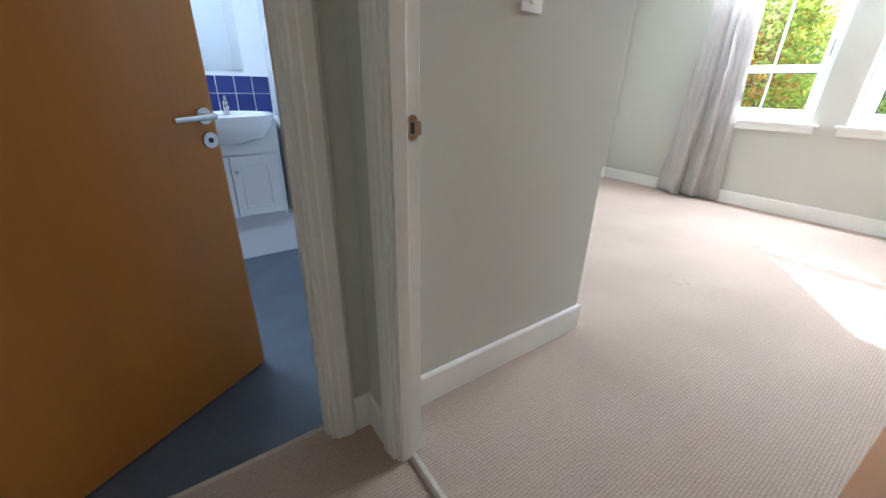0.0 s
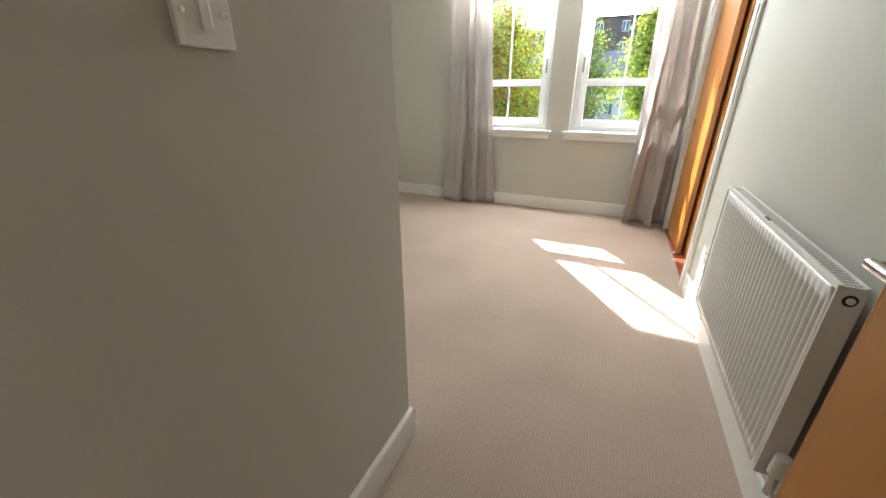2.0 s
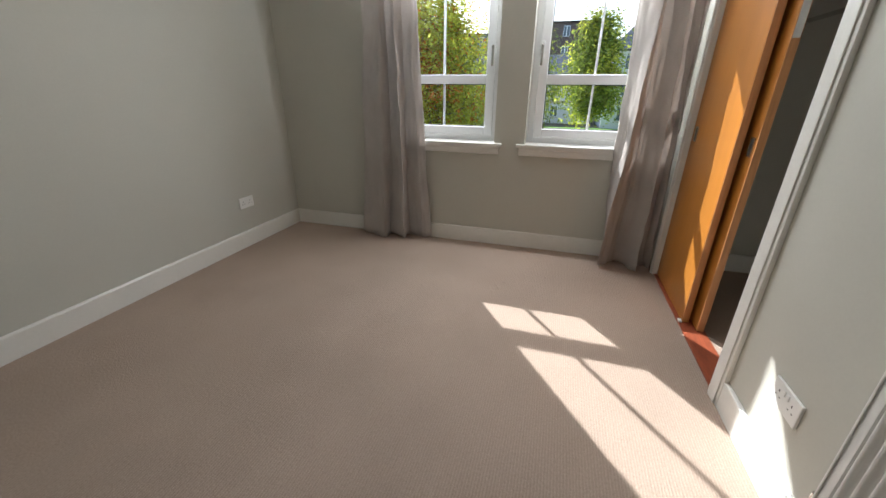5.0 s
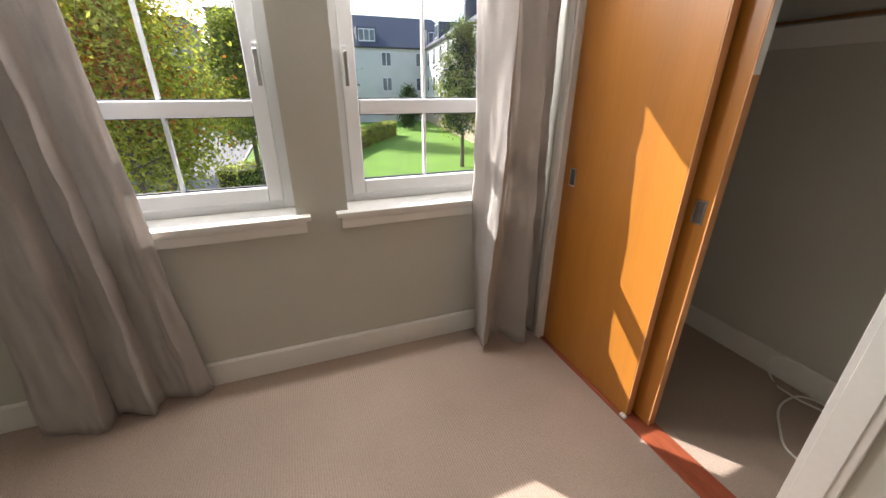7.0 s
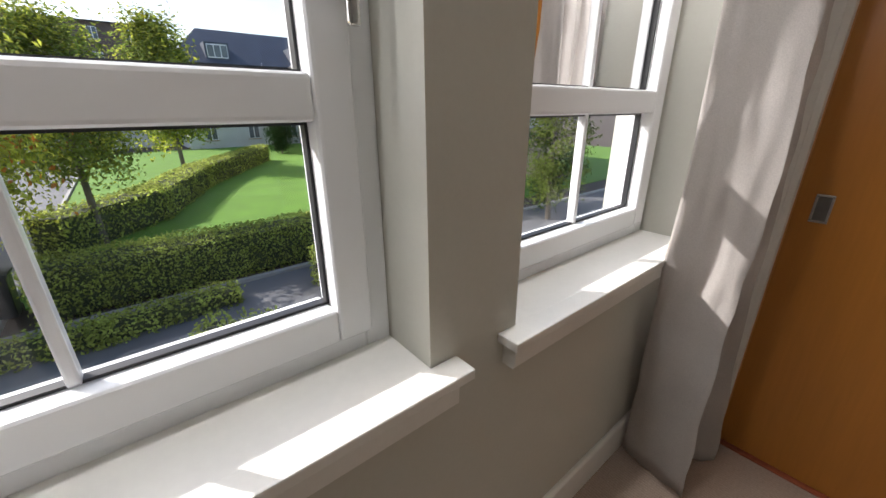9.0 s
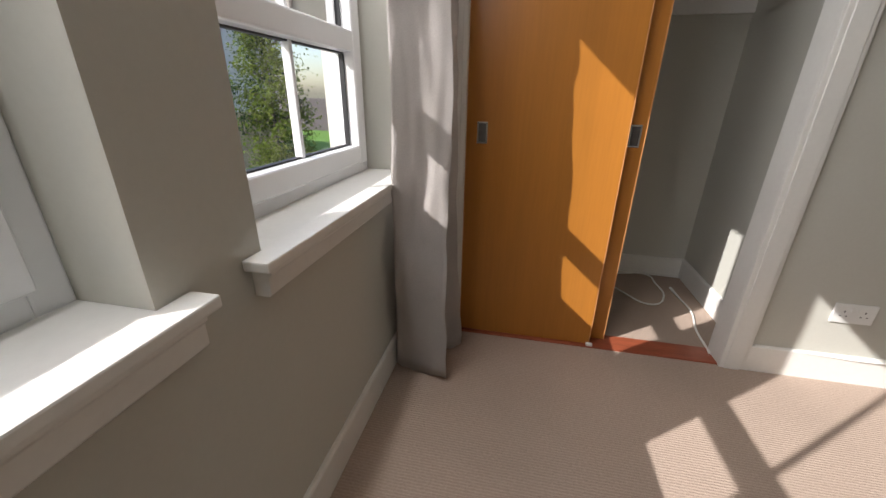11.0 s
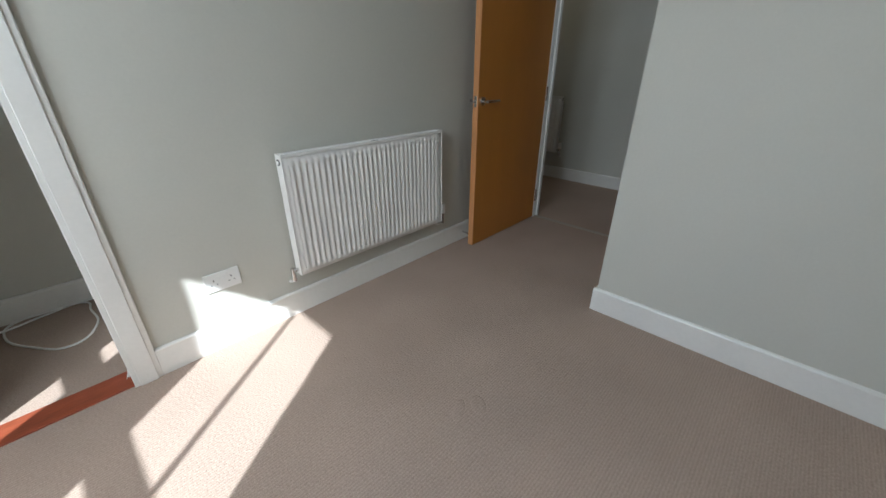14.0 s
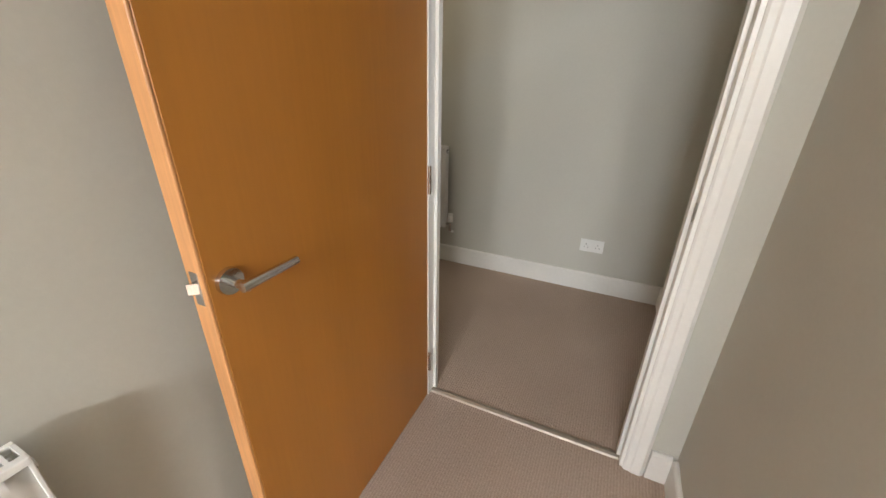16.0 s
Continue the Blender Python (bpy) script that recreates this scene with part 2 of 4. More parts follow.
# ---- plan ----
XW, XE, YS, YN, HC = 1.755, 5.04, 0.075, 3.235, 2.42     # bedroom walls and ceiling
YP = 1.210                                               # north side of the entry passage
DX0, DX1 = 0.69, 0.765                                   # wall that holds the bedroom door
DY0, DY1 = 0.235, 1.043                                  # bedroom door opening
HX, HY = -0.57, 1.24                                     # hall west wall, hall north wall
BX0, BX1 = -0.24, 0.545                                  # bathroom door opening
CX0, CX1, CY = 3.59, 4.79, -0.90                         # wardrobe opening and its back wall
WIN = ((1.335, 2.250), (0.212, 1.102))                   # window openings along y
ZS, ZH = 0.81, 2.19                                      # window opening foot and head
TOPD = 2.03                                              # door head

# floor and ceiling
bm = bmesh.new()
for x0, x1, y0, y1 in ((HX - 0.1, DX1, -1.5, HY + 0.05), (DX1, XE + 0.1, YS - 0.05, YP + 0.05), (XW - 0.05, XE + 0.1, YP + 0.05, YN + 0.05), (3.38, XE + 0.1, CY - 0.05, YS - 0.05)):
    add_box(bm, x0, x1, y0, y1, -0.2, 0)
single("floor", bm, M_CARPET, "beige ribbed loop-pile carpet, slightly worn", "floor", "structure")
for cx, cy, a, ra, rb in ((2.77, 1.12, 0.5, 0.055, 0.022), (2.70, 1.16, 0.9, 0.05, 0.03), (4.30, 1.11, -0.3, 0.05, 0.02), (4.24, 1.15, 0.2, 0.05, 0.03)):
    bm = bmesh.new()
    bmesh.ops.create_uvsphere(bm, u_segments=24, v_segments=12, radius=1, matrix=Matrix.Translation((cx, cy, -0.001)) @ Matrix.Rotation(a, 4, "Z") @ Matrix.Diagonal((ra, rb, 0.0045, 1)))
    single("carpet_crease", bm, M_CARPET, "small raised crease in the beige carpet", "carpet crease", "structure", True)
single("bathroom_floor", box(-1.2, 1.05, HY + 0.05, 3.2, -0.2, -0.002), M_VINYL, "dark slate blue vinyl floor", "floor", "structure")
bm = box(HX - 0.1, XE + 0.3, -1.6, YN + 0.1, HC, HC + 0.2)
add_box(bm, -1.3, HX - 0.1, HY, YN + 0.1, HC, HC + 0.2)
single("ceiling", bm, M_CEIL, "plain white painted ceiling", "ceiling", "structure")


def wall(name, boxes, material=M_WALL, label="greige painted plaster wall"):
    bm = bmesh.new()
    for b in boxes:
        add_box(bm, *b)
    return single(name, bm, material, label, "wall", "structure")


(a0, a1), (b0, b1) = WIN
wall("wall_east", [(XE, XE + 0.3, -1.0, b0, -0.2, HC), (XE, XE + 0.3, b1, a0, -0.2, HC), (XE, XE + 0.3, a1, YN + 0.1, -0.2, HC),
                   (XE, XE + 0.3, b0, b1, -0.2, ZS), (XE, XE + 0.3, a0, a1, -0.2, ZS), (XE, XE + 0.3, b0, b1, ZH, HC), (XE, XE + 0.3, a0, a1, ZH, HC)])
wall("wall_north", [(XW - 0.1, XE, YN, YN + 0.1, 0, HC)])
wall("wall_south", [(DX1, 3.515, YS - 0.1, YS, 0, HC), (CX1 + 0.03, XE, YS - 0.1, YS, 0, HC), (3.515, CX1 + 0.03, YS - 0.1, YS, TOPD + 0.05, HC)])
wall("wall_west", [(XW - 0.1, XW, YP + 0.09, YN, 0, HC), (DX1, XW, YP, YP + 0.09, 0, HC)])
wall("wall_door", [(DX0, DX1, -1.5, DY0 - 0.03, 0, HC), (DX0, DX1, DY1 + 0.03, YP + 0.09, 0, HC), (DX0, DX1, DY0 - 0.03, DY1 + 0.03, TOPD + 0.03, HC)])
wall("wall_hall_north", [(HX - 0.1, BX0 - 0.03, HY, HY + 0.1, 0, HC), (BX1 + 0.03, DX0, HY, HY + 0.1, 0, HC), (BX0 - 0.03, BX1 + 0.03, HY, HY + 0.1, TOPD + 0.03, HC)])
wall("wall_hall_west", [(HX - 0.1, HX, -1.5, HY, 0, HC)])
wall("wall_hall_south", [(HX - 0.1, DX1, -1.6, -1.5, 0, HC)])
wall("wall_wardrobe", [(3.32, 3.42, CY, YS - 0.1, 0, HC), (3.32, XE, CY - 0.1, CY, 0, HC)])
wall("wall_bathroom_east", [(0.95, 1.05, HY + 0.1, 3.2, 0, HC), (DX0, 0.95, HY + 0.1, HY + 0.14, 0, HC)], M_BATH, "white painted bathroom wall")
wall("wall_bathroom_north", [(-1.2, 0.95, 3.1, 3.2, 0, HC)], M_BATH, "white painted bathroom wall")
wall("wall_bathroom_west", [(-1.3, -1.2, HY + 0.1, 3.2, 0, HC), (-1.3, HX - 0.1, HY, HY + 0.1, 0, HC)], M_BATH, "white painted bathroom wall")

# baseboards, 130 mm high with a rounded top
BH, BT = 0.13, 0.016


def baseboard(along, start, stop, face, out):
    """along: axis it runs; face: the wall's plane; out: +1 or -1, the way it stands proud."""
    p = [(face, 0), (face + out * BT, 0), (face + out * BT, BH - 0.01), (face + out * (BT - 0.004), BH - 0.003), (face + out * (BT - 0.009), BH), (face, BH)]
    single("baseboard", prism(p, along, start, stop), M_WHITE, "white gloss painted skirting board", "baseboard", "structure")


baseboard("x", XW, XE, YN, -1)
baseboard("y", YS, YN - BT, XE, -1)
baseboard("y", YP - BT, YN - BT, XW, 1)
baseboard("x", DX1 + 0.016, XW, YP, -1)
baseboard("x", DX1 + 0.016, 3.515, YS, 1)
baseboard("y", DY1 + 0.085, YP - BT, DX1, 1)
baseboard("y", -1.5, HY, HX, 1)
baseboard("x", HX + BT, BX0 - 0.075, HY, -1)
baseboard("x", BX1 + 0.08, DX0, HY, -1)
baseboard("y", DY1 + 0.085, HY - BT, DX0, -1)
baseboard("y", -1.5, DY0 - 0.085, DX0, -1)
baseboard("x", 3.42, XE, CY, 1)
baseboard("y", CY + BT, YS - 0.1, 3.42, 1)
baseboard("y", CY + BT, YS - 0.1, XE, -1)


# door linings and architraves
def architrave(p0, p1, face, out, along="y", w=0.068, top=TOPD):
    """Moulded trim round an opening p0 to p1 along an axis, on a wall face."""
    def prof(edge, away):
        return [(edge, face), (edge, face + out * 0.010), (edge + away * 0.006, face + out * 0.014), (edge + away * 0.022, face + out * 0.014),
                (edge + away * 0.028, face + out * 0.018), (edge + away * (w - 0.012), face + out * 0.020), (edge + away * w, face + out * 0.012), (edge + away * w, face)]
    bm = bmesh.new()
    for edge, away in ((p0, -1), (p1, 1)):
        pr = prof(edge, away)
        pr = pr if along == "x" else [(b, a) for a, b in pr]
        tmp = prism(pr, "z", 0, top + w)
        me = bpy.data.meshes.new("tmp")
        tmp.to_mesh(me)
        tmp.free()
        bm.from_mesh(me)
        bpy.data.meshes.remove(me)
    if along == "x":
        add_box(bm, p0, p1, min(face, face + out * 0.018), max(face, face + out * 0.018), top, top + w)
    else:
        add_box(bm, min(face, face + out * 0.018), max(face, face + out * 0.018), p0, p1, top, top + w)
    return single("trim", bm, M_WHITE, "white gloss painted moulded door architrave", "trim", "structure")


architrave(DY0 - 0.01, DY1 + 0.012, DX1, 1)
architrave(DY0 - 0.01, DY1 + 0.012, DX0, -1)
architrave(BX0 - 0.01, BX1 + 0.012, HY, -1, "x")
bm = bmesh.new()
for y0, y1 in ((DY0 - 0.03, DY0), (DY1, DY1 + 0.03)):
    add_box(bm, DX0 - 0.004, DX1 + 0.004, y0, y1, 0, TOPD, 0.001, 1)
add_box(bm, DX0 - 0.004, DX1 + 0.004, DY0, DY1, TOPD, TOPD + 0.03)
add_box(bm, DX0 + 0.004, DX0 + 0.041, DY1 - 0.012, DY1, 0, TOPD, 0.002, 2)
add_box(bm, DX0 + 0.004, DX0 + 0.03, DY0, DY0 + 0.012, 0, TOPD)
single("door_frame", bm, M_WHITE, "white painted bedroom door lining with stop", "door frame", "structure")
bm = bmesh.new()
for x0, x1 in ((BX0 - 0.03, BX0), (BX1, BX1 + 0.03)):
    add_box(bm, x0, x1, HY - 0.004, HY + 0.104, 0, TOPD, 0.001, 1)
add_box(bm, BX0, BX1, HY - 0.004, HY + 0.104, TOPD, TOPD + 0.03)
add_box(bm, BX1 - 0.012, BX1, HY + 0.02, HY + 0.05, 0, TOPD)
single("door_frame", bm, M_WHITE, "white painted bathroom door lining", "door frame", "structure")
single("threshold_strip", prism([(0.712, 0), (0.748, 0), (0.742, 0.006), (0.73, 0.009), (0.718, 0.006)], "y", DY0, DY1), M_ALU, "ribbed aluminium carpet threshold strip", "threshold", "structure")
single("threshold_strip", prism([(HY + 0.048, -0.002), (HY + 0.072, -0.002), (HY + 0.06, 0.006)], "x", BX0, BX1), M_ALU, "thin bright bathroom threshold strip", "threshold", "structure")

# wardrobe architraves, lining and track
bm = bmesh.new()
for x0, x1 in ((3.49, CX0), (CX1, 4.855)):
    add_box(bm, x0, x1, YS, YS + 0.018, 0, TOPD + 0.07, 0.004)
    add_box(bm, x0 + 0.018, x1 - 0.018, YS + 0.018, YS + 0.024, 0, TOPD + 0.05, 0.002, 1)
add_box(bm, CX0, CX1, YS, YS + 0.018, TOPD, TOPD + 0.07, 0.003)
single("trim", bm, M_WHITE, "white painted wardrobe architrave", "trim", "structure")
bm = bmesh.new()
add_box(bm, CX0 - 0.03, CX0, YS - 0.104, YS + 0.002, 0, TOPD)
add_box(bm, CX1, CX1 + 0.03, YS - 0.104, YS + 0.002, 0, TOPD)
add_box(bm, CX0, CX1, YS - 0.104, YS + 0.002, TOPD, TOPD + 0.05)
add_box(bm, 3.515, CX0 - 0.03, YS - 0.1, YS, 0, TOPD + 0.05)
single("door_frame", bm, M_WHITE, "white painted wardrobe door lining", "door frame", "structure")
single("floor_track", box(CX0, CX1, YS - 0.115, YS + 0.004, 0, 0.008, 0.002), M_TRACK, "red-brown varnished hardwood sliding door track", "track", "structure")


# ---- windows ----
GX = 5.205


def window(y0, y1, handle_y, name):
    w = thing(name, (GX, (y0 + y1) / 2, ZS + 0.03), "white plastic casement window with a transom and slim glazing bars", "window", "", "structure")
    z0, z1, f = ZS + 0.028, ZH, 0.052
    bm = bmesh.new()
    for b in ((y0, y0 + f, z0, z1), (y1 - f, y1, z0, z1), (y0 + f, y1 - f, z0, z0 + 0.045), (y0 + f, y1 - f, z1 - f, z1)):
        add_box(bm, 5.178, 5.255, *b, 0.004)
    frame_part = part("window_frame", bm, M_UPVC, w)
    s0, s1, q0, q1, t = y0 + f - 0.006, y1 - f + 0.006, z0 + 0.042, z1 - f + 0.004, 0.066
    bm = bmesh.new()
    for b in ((s0, s0 + t, q0, q1), (s1 - t, s1, q0, q1), (s0 + t, s1 - t, q0, q0 + t), (s0 + t, s1 - t, q1 - t, q1), (s0 + t, s1 - t, 1.262, 1.33)):
        add_box(bm, 5.158, 5.238, *b, 0.009, 3)
    sash = part("sash", bm, M_UPVC, w)
    g0, g1 = s0 + t, s1 - t
    for za, zb in ((q0 + t, 1.262), (1.33, q1 - t)):
        bm = bmesh.new()
        bm.faces.new([bm.verts.new((GX, yy, zz)) for yy, zz in ((g0 - 0.004, za - 0.004), (g0 - 0.004, zb + 0.004), (g1 + 0.004, zb + 0.004), (g1 + 0.004, za - 0.004))])
        p = part("pane", bm, M_GLASS, w)
        p.visible_shadow = False
        bm = bmesh.new()
        e = 0.005
        for b in ((g0, g0 + e, za, zb), (g1 - e, g1, za, zb), (g0 + e, g1 - e, za, za + e), (g0 + e, g1 - e, zb - e, zb)):
            add_box(bm, GX - 0.009, GX + 0.009, *b)
        part("gasket", bm, M_GASKET, p, "black rubber glazing gasket")
        yc = (g0 + g1) / 2
        part("glazing_bar", box(GX - 0.013, GX + 0.013, yc - 0.008, yc + 0.008, za, zb, 0.004), M_UPVC, w)
    h = part("handle_plate", box(5.146, 5.159, handle_y - 0.014, handle_y + 0.014, 1.43, 1.55, 0.005, 3), M_UPVC, w, "white window handle plate")
    bm = box(5.112, 5.146, handle_y - 0.008, handle_y + 0.008, 1.505, 1.528, 0.004)
    add_box(bm, 5.108, 5.121, handle_y - 0.009, handle_y + 0.009, 1.385, 1.526, 0.005, 3)
    part("lever", bm, M_STEEL, h, "slim steel lever")


window(*WIN[0], WIN[0][0] + 0.062, "window_1")
window(*WIN[1], WIN[1][1] - 0.062, "window_2")


def sill(y0, y1, n0, n1):
    """Board with rounded nose that runs into the reveal, on a moulded apron; n0, n1: its horns."""
    t = thing("window_sill", (5.0, (y0 + y1) / 2, ZS), "white gloss painted wooden window sill with moulded apron", "window sill", "window sills", "structure")
    bm = box(4.985, XE - 0.001, n0, n1, ZS + 0.008, ZS + 0.03, 0.004, 2)
    add_box(bm, XE - 0.003, 5.178, y0 + 0.001, y1 - 0.001, ZS, ZS + 0.0295)
    part("board", bm, M_WHITE, t)
    p = [(XE, ZS - 0.054), (XE - 0.030, ZS - 0.054), (XE - 0.035, ZS - 0.048), (XE - 0.036, ZS - 0.012), (XE - 0.043, ZS - 0.004), (XE - 0.043, ZS + 0.008), (XE, ZS + 0.008)]
    part("apron", prism(p, "y", n0 + 0.022, n1 - 0.022), M_WHITE, t)


sill(*WIN[0], 1.274, 2.31)
sill(*WIN[1], 0.15, 1.160)


# ---- curtains ----
def catmull(points, n, crisp=0.0):
    pts = [Vector(p) for p in points]
    pts = [2 * pts[0] - pts[1]] + pts + [2 * pts[-1] - pts[-2]]
    out, m = [], len(pts) - 3
    for i in range(n + 1):
        u = i / n * m
        k = min(int(u), m - 1)
        u -= k
        p0, p1, p2, p3 = pts[k:k + 4]
        soft = 0.5 * (2 * p1 + (p2 - p0) * u + (2 * p0 - 5 * p1 + 4 * p2 - p3) * u * u + (3 * p1 - p0 - 3 * p2 + p3) * u ** 3)
        out.append(soft.lerp(p1.lerp(p2, u), crisp))
    return out


def curtain(foot, mid, head, label, seed):
    """Hangs in folds; foot, mid and head are the plan lines of its folds."""
    n, rows = 120, 46
    z_of = (0.018, 0.85, 2.30)
    lines = [catmull(p, n, c) for p, c in ((foot, 0.8), (mid, 0.7), (head, 0.3))]
    bm = bmesh.new()
    grid = []
    for r in range(rows + 1):
        z = z_of[0] + (z_of[2] - z_of[0]) * r / rows
        if z < z_of[1]:
            k = (z - z_of[0]) / (z_of[1] - z_of[0])
            a, b = lines[0], lines[1]
        else:
            k = (z - z_of[1]) / (z_of[2] - z_of[1])
            a, b = lines[1], lines[2]
        k = k * k * (3 - 2 * k) * 0.4 + k * 0.6
        row = []
        for i in range(n + 1):
            p = a[i].lerp(b[i], k)
            w = noise.noise_vector((i * 0.06 + seed, z * 2.2, seed)) * 0.016 + noise.noise_vector((i * 0.20, z * 7.0 + i * 0.05, seed + 4)) * 0.010
            row.append(bm.verts.new((min(p.x + w.x, 5.018), p.y + w.y, z + (w.z if r == 0 else 0))))
        grid.append(row)
    for r in range(rows):
        for i in range(n):
            bm.faces.new((grid[r][i], grid[r][i + 1], grid[r + 1][i + 1], grid[r + 1][i]))
    t = thing("curtain", (4.93, foot[0][1], 0.02), label, "curtain", "bedroom curtains")
    c = part("cloth", bm, M_CURTAIN, t, smooth=True)
    s = c.modifiers.new("thickness", "SOLIDIFY")
    s.thickness = 0.002
    track = part("curtain_track", box(4.90, 4.925, min(p[1] for p in head) - 0.06, max(p[1] for p in head) + 0.06, 2.30, 2.325, 0.004), M_PLASTIC, t, "white curtain track")
    for y in (min(p[1] for p in head) - 0.03, max(p[1] for p in head) + 0.03):
        part("bracket", box(4.905, XE, y - 0.01, y + 0.01, 2.325, 2.345), M_PLASTIC, track)


curtain([(4.985, 2.47), (4.93, 2.46), (4.90, 2.40), (4.875, 2.30), (4.86, 2.235), (4.965, 2.215), (4.93, 2.15), (4.885, 2.06), (4.985, 2.045), (4.975, 1.96), (4.95, 1.90), (4.985, 1.84)],
        [(4.975, 2.395), (4.925, 2.385), (4.90, 2.34), (4.875, 2.27), (4.87, 2.20), (4.965, 2.185), (4.935, 2.13), (4.885, 2.06), (4.98, 2.045), (4.965, 1.98), (4.935, 1.935), (4.955, 1.88)],
        [(4.95, 2.33), (4.90, 2.32), (4.90, 2.28), (4.88, 2.24), (4.87, 2.19), (4.955, 2.175), (4.93, 2.14), (4.88, 2.09), (4.965, 2.075), (4.955, 2.03), (4.91, 1.99), (4.935, 1.95)],
        "greige linen curtain hanging in deep folds by the window", 3.0)
curtain([(5.014, 0.41), (4.90, 0.44), (4.780, 0.47), (4.82, 0.41), (4.915, 0.35), (4.90, 0.30), (4.765, 0.205), (4.86, 0.19), (4.90, 0.15), (4.84, 0.12), (4.90, 0.10)],
        [(4.985, 0.465), (4.89, 0.44), (4.79, 0.405), (4.85, 0.36), (4.925, 0.33), (4.90, 0.28), (4.80, 0.20), (4.87, 0.18), (4.91, 0.15), (4.85, 0.12), (4.91, 0.11)],
        [(4.985, 0.49), (4.90, 0.43), (4.83, 0.345), (4.87, 0.335), (4.945, 0.34), (4.91, 0.30), (4.83, 0.24), (4.92, 0.22), (4.94, 0.19), (4.86, 0.15), (4.92, 0.11)],
        "greige linen curtain with sunlit leading edge beside the wardrobe", 8.0)


# ---- wardrobe ----
def sliding_door(x0, x1, y0, y1, pull_x, label):
    d = thing("sliding_wardrobe_door", ((x0 + x1) / 2, (y0 + y1) / 2, 0.01), label, "wardrobe door", "sliding wardrobe doors")
    leaf = part("leaf", box(x0 + 0.004, x1 - 0.004, y0, y1, 0.01, TOPD - 0.008, 0.0015, 1), M_OAK_WARD, d)
    for xa, xb in ((x0, x0 + 0.004), (x1 - 0.004, x1)):
        part("lipping", box(xa, xb, y0 + 0.001, y1 - 0.001, 0.01, TOPD - 0.008), M_OAK_EDGE, leaf, "pale wood edge lipping")
    pull = part("flush_pull", bmesh.new(), M_STEEL, d, "rectangular steel flush pull")
    bm, w, z0, z1 = bmesh.new(), 0.022, 0.94, 1.028
    for b in ((pull_x - w, pull_x + w, z0, z0 + 0.007), (pull_x - w, pull_x + w, z1 - 0.007, z1), (pull_x - w, pull_x - w + 0.007, z0 + 0.007, z1 - 0.007), (pull_x + w - 0.007, pull_x + w, z0 + 0.007, z1 - 0.007)):
        add_box(bm, b[0], b[1], y1 - 0.001, y1 + 0.003, b[2], b[3], 0.001, 1)
    bm.to_mesh(pull.data)
    bm.free()
    # no depth here: the recess shade is in the plate's colour
    part("finger_recess", box(pull_x - w + 0.006, pull_x + w - 0.006, y1 - 0.001, y1 + 0.0008, z0 + 0.006, z1 - 0.006), M_RECESS, pull, "flat steel plate, coloured dark for the shade of a finger recess")
    return d


front = sliding_door(4.147, CX1, 0.024, 0.059, 4.722, "amber wood veneer sliding wardrobe door, pushed to one side")
back = sliding_door(4.070, 4.73, -0.030, 0.005, 4.112, "amber wood veneer sliding wardrobe door behind the other")
part("edge_plate", box(4.068, 4.0705, -0.026, 0.001, 1.42, 1.62, 0.0005, 1), M_PLASTIC, back, "off-white plate on the door edge")
part("floor_guide", box(4.135, 4.165, 0.06, 0.078, 0.008, 0.02, 0.003), M_PLASTIC, front, "small white floor guide")

single("wardrobe_batten", box(3.42, XE, CY, CY + 0.022, 1.55, 1.645, 0.003), M_WHITE, "white painted batten along the wardrobe back wall", "batten")
rail = thing("clothes_rail", (4.2, -0.43, 1.60), "dark chrome clothes rail across the wardrobe", "rail")
part("tube", rod((3.42, -0.43, 1.60), (XE, -0.43, 1.60), 0.0125), M_STEEL, rail, smooth=True)
for x in (3.42, XE - 0.012):
    part("end_socket", rod((x, -0.43, 1.60), (x + 0.012, -0.43, 1.60), 0.026), M_STEEL, rail)


def cable(points, label):
    cu = bpy.data.curves.new("cable", "CURVE")
    cu.dimensions, cu.bevel_depth, cu.bevel_resolution, cu.resolution_u = "3D", 0.005, 3, 8
    s = cu.splines.new("BEZIER")
    s.bezier_points.add(len(points) - 1)
    for p, co in zip(s.bezier_points, points):
        p.co = co
        p.handle_left_type = p.handle_right_type = "AUTO"
    cu.materials.append(M_CABLE)
    return tagged(new("cable", cu), label, "cable")


cable([(3.44, -0.86, 0.006), (3.59, -0.86, 0.01), (3.8, -0.86, 0.014), (3.92, -0.86, 0.006), (3.95, -0.76, 0.01), (3.86, -0.53, 0.014), (3.73, -0.43, 0.006), (3.63, -0.54, 0.01), (3.63, -0.72, 0.014), (3.65, -0.86, 0.006), (3.79, -0.84, 0.01), (3.96, -0.79, 0.014), (4.08, -0.85, 0.006), (4.11, -0.85, 0.1), (4.04, -0.865, 0.14), (3.94, -0.87, 0.136)],
      "white coax cable coiled loosely on the wardrobe carpet")
cable([(3.55, -0.68, 0.008), (3.54, -0.54, 0.008), (3.53, -0.41, 0.008), (3.58, -0.18, 0.008), (3.59, -0.03, 0.008), (3.6, 0.02, 0.012)], "white cable running out past the wardrobe jamb")
plug = single("aerial_plug", rod((3.55, -0.68, 0.008), (3.54, -0.54, 0.008), 0.008, 0.006, 14), M_PLASTIC, "small white aerial plug on the wardrobe carpet", "plug", smooth=True)


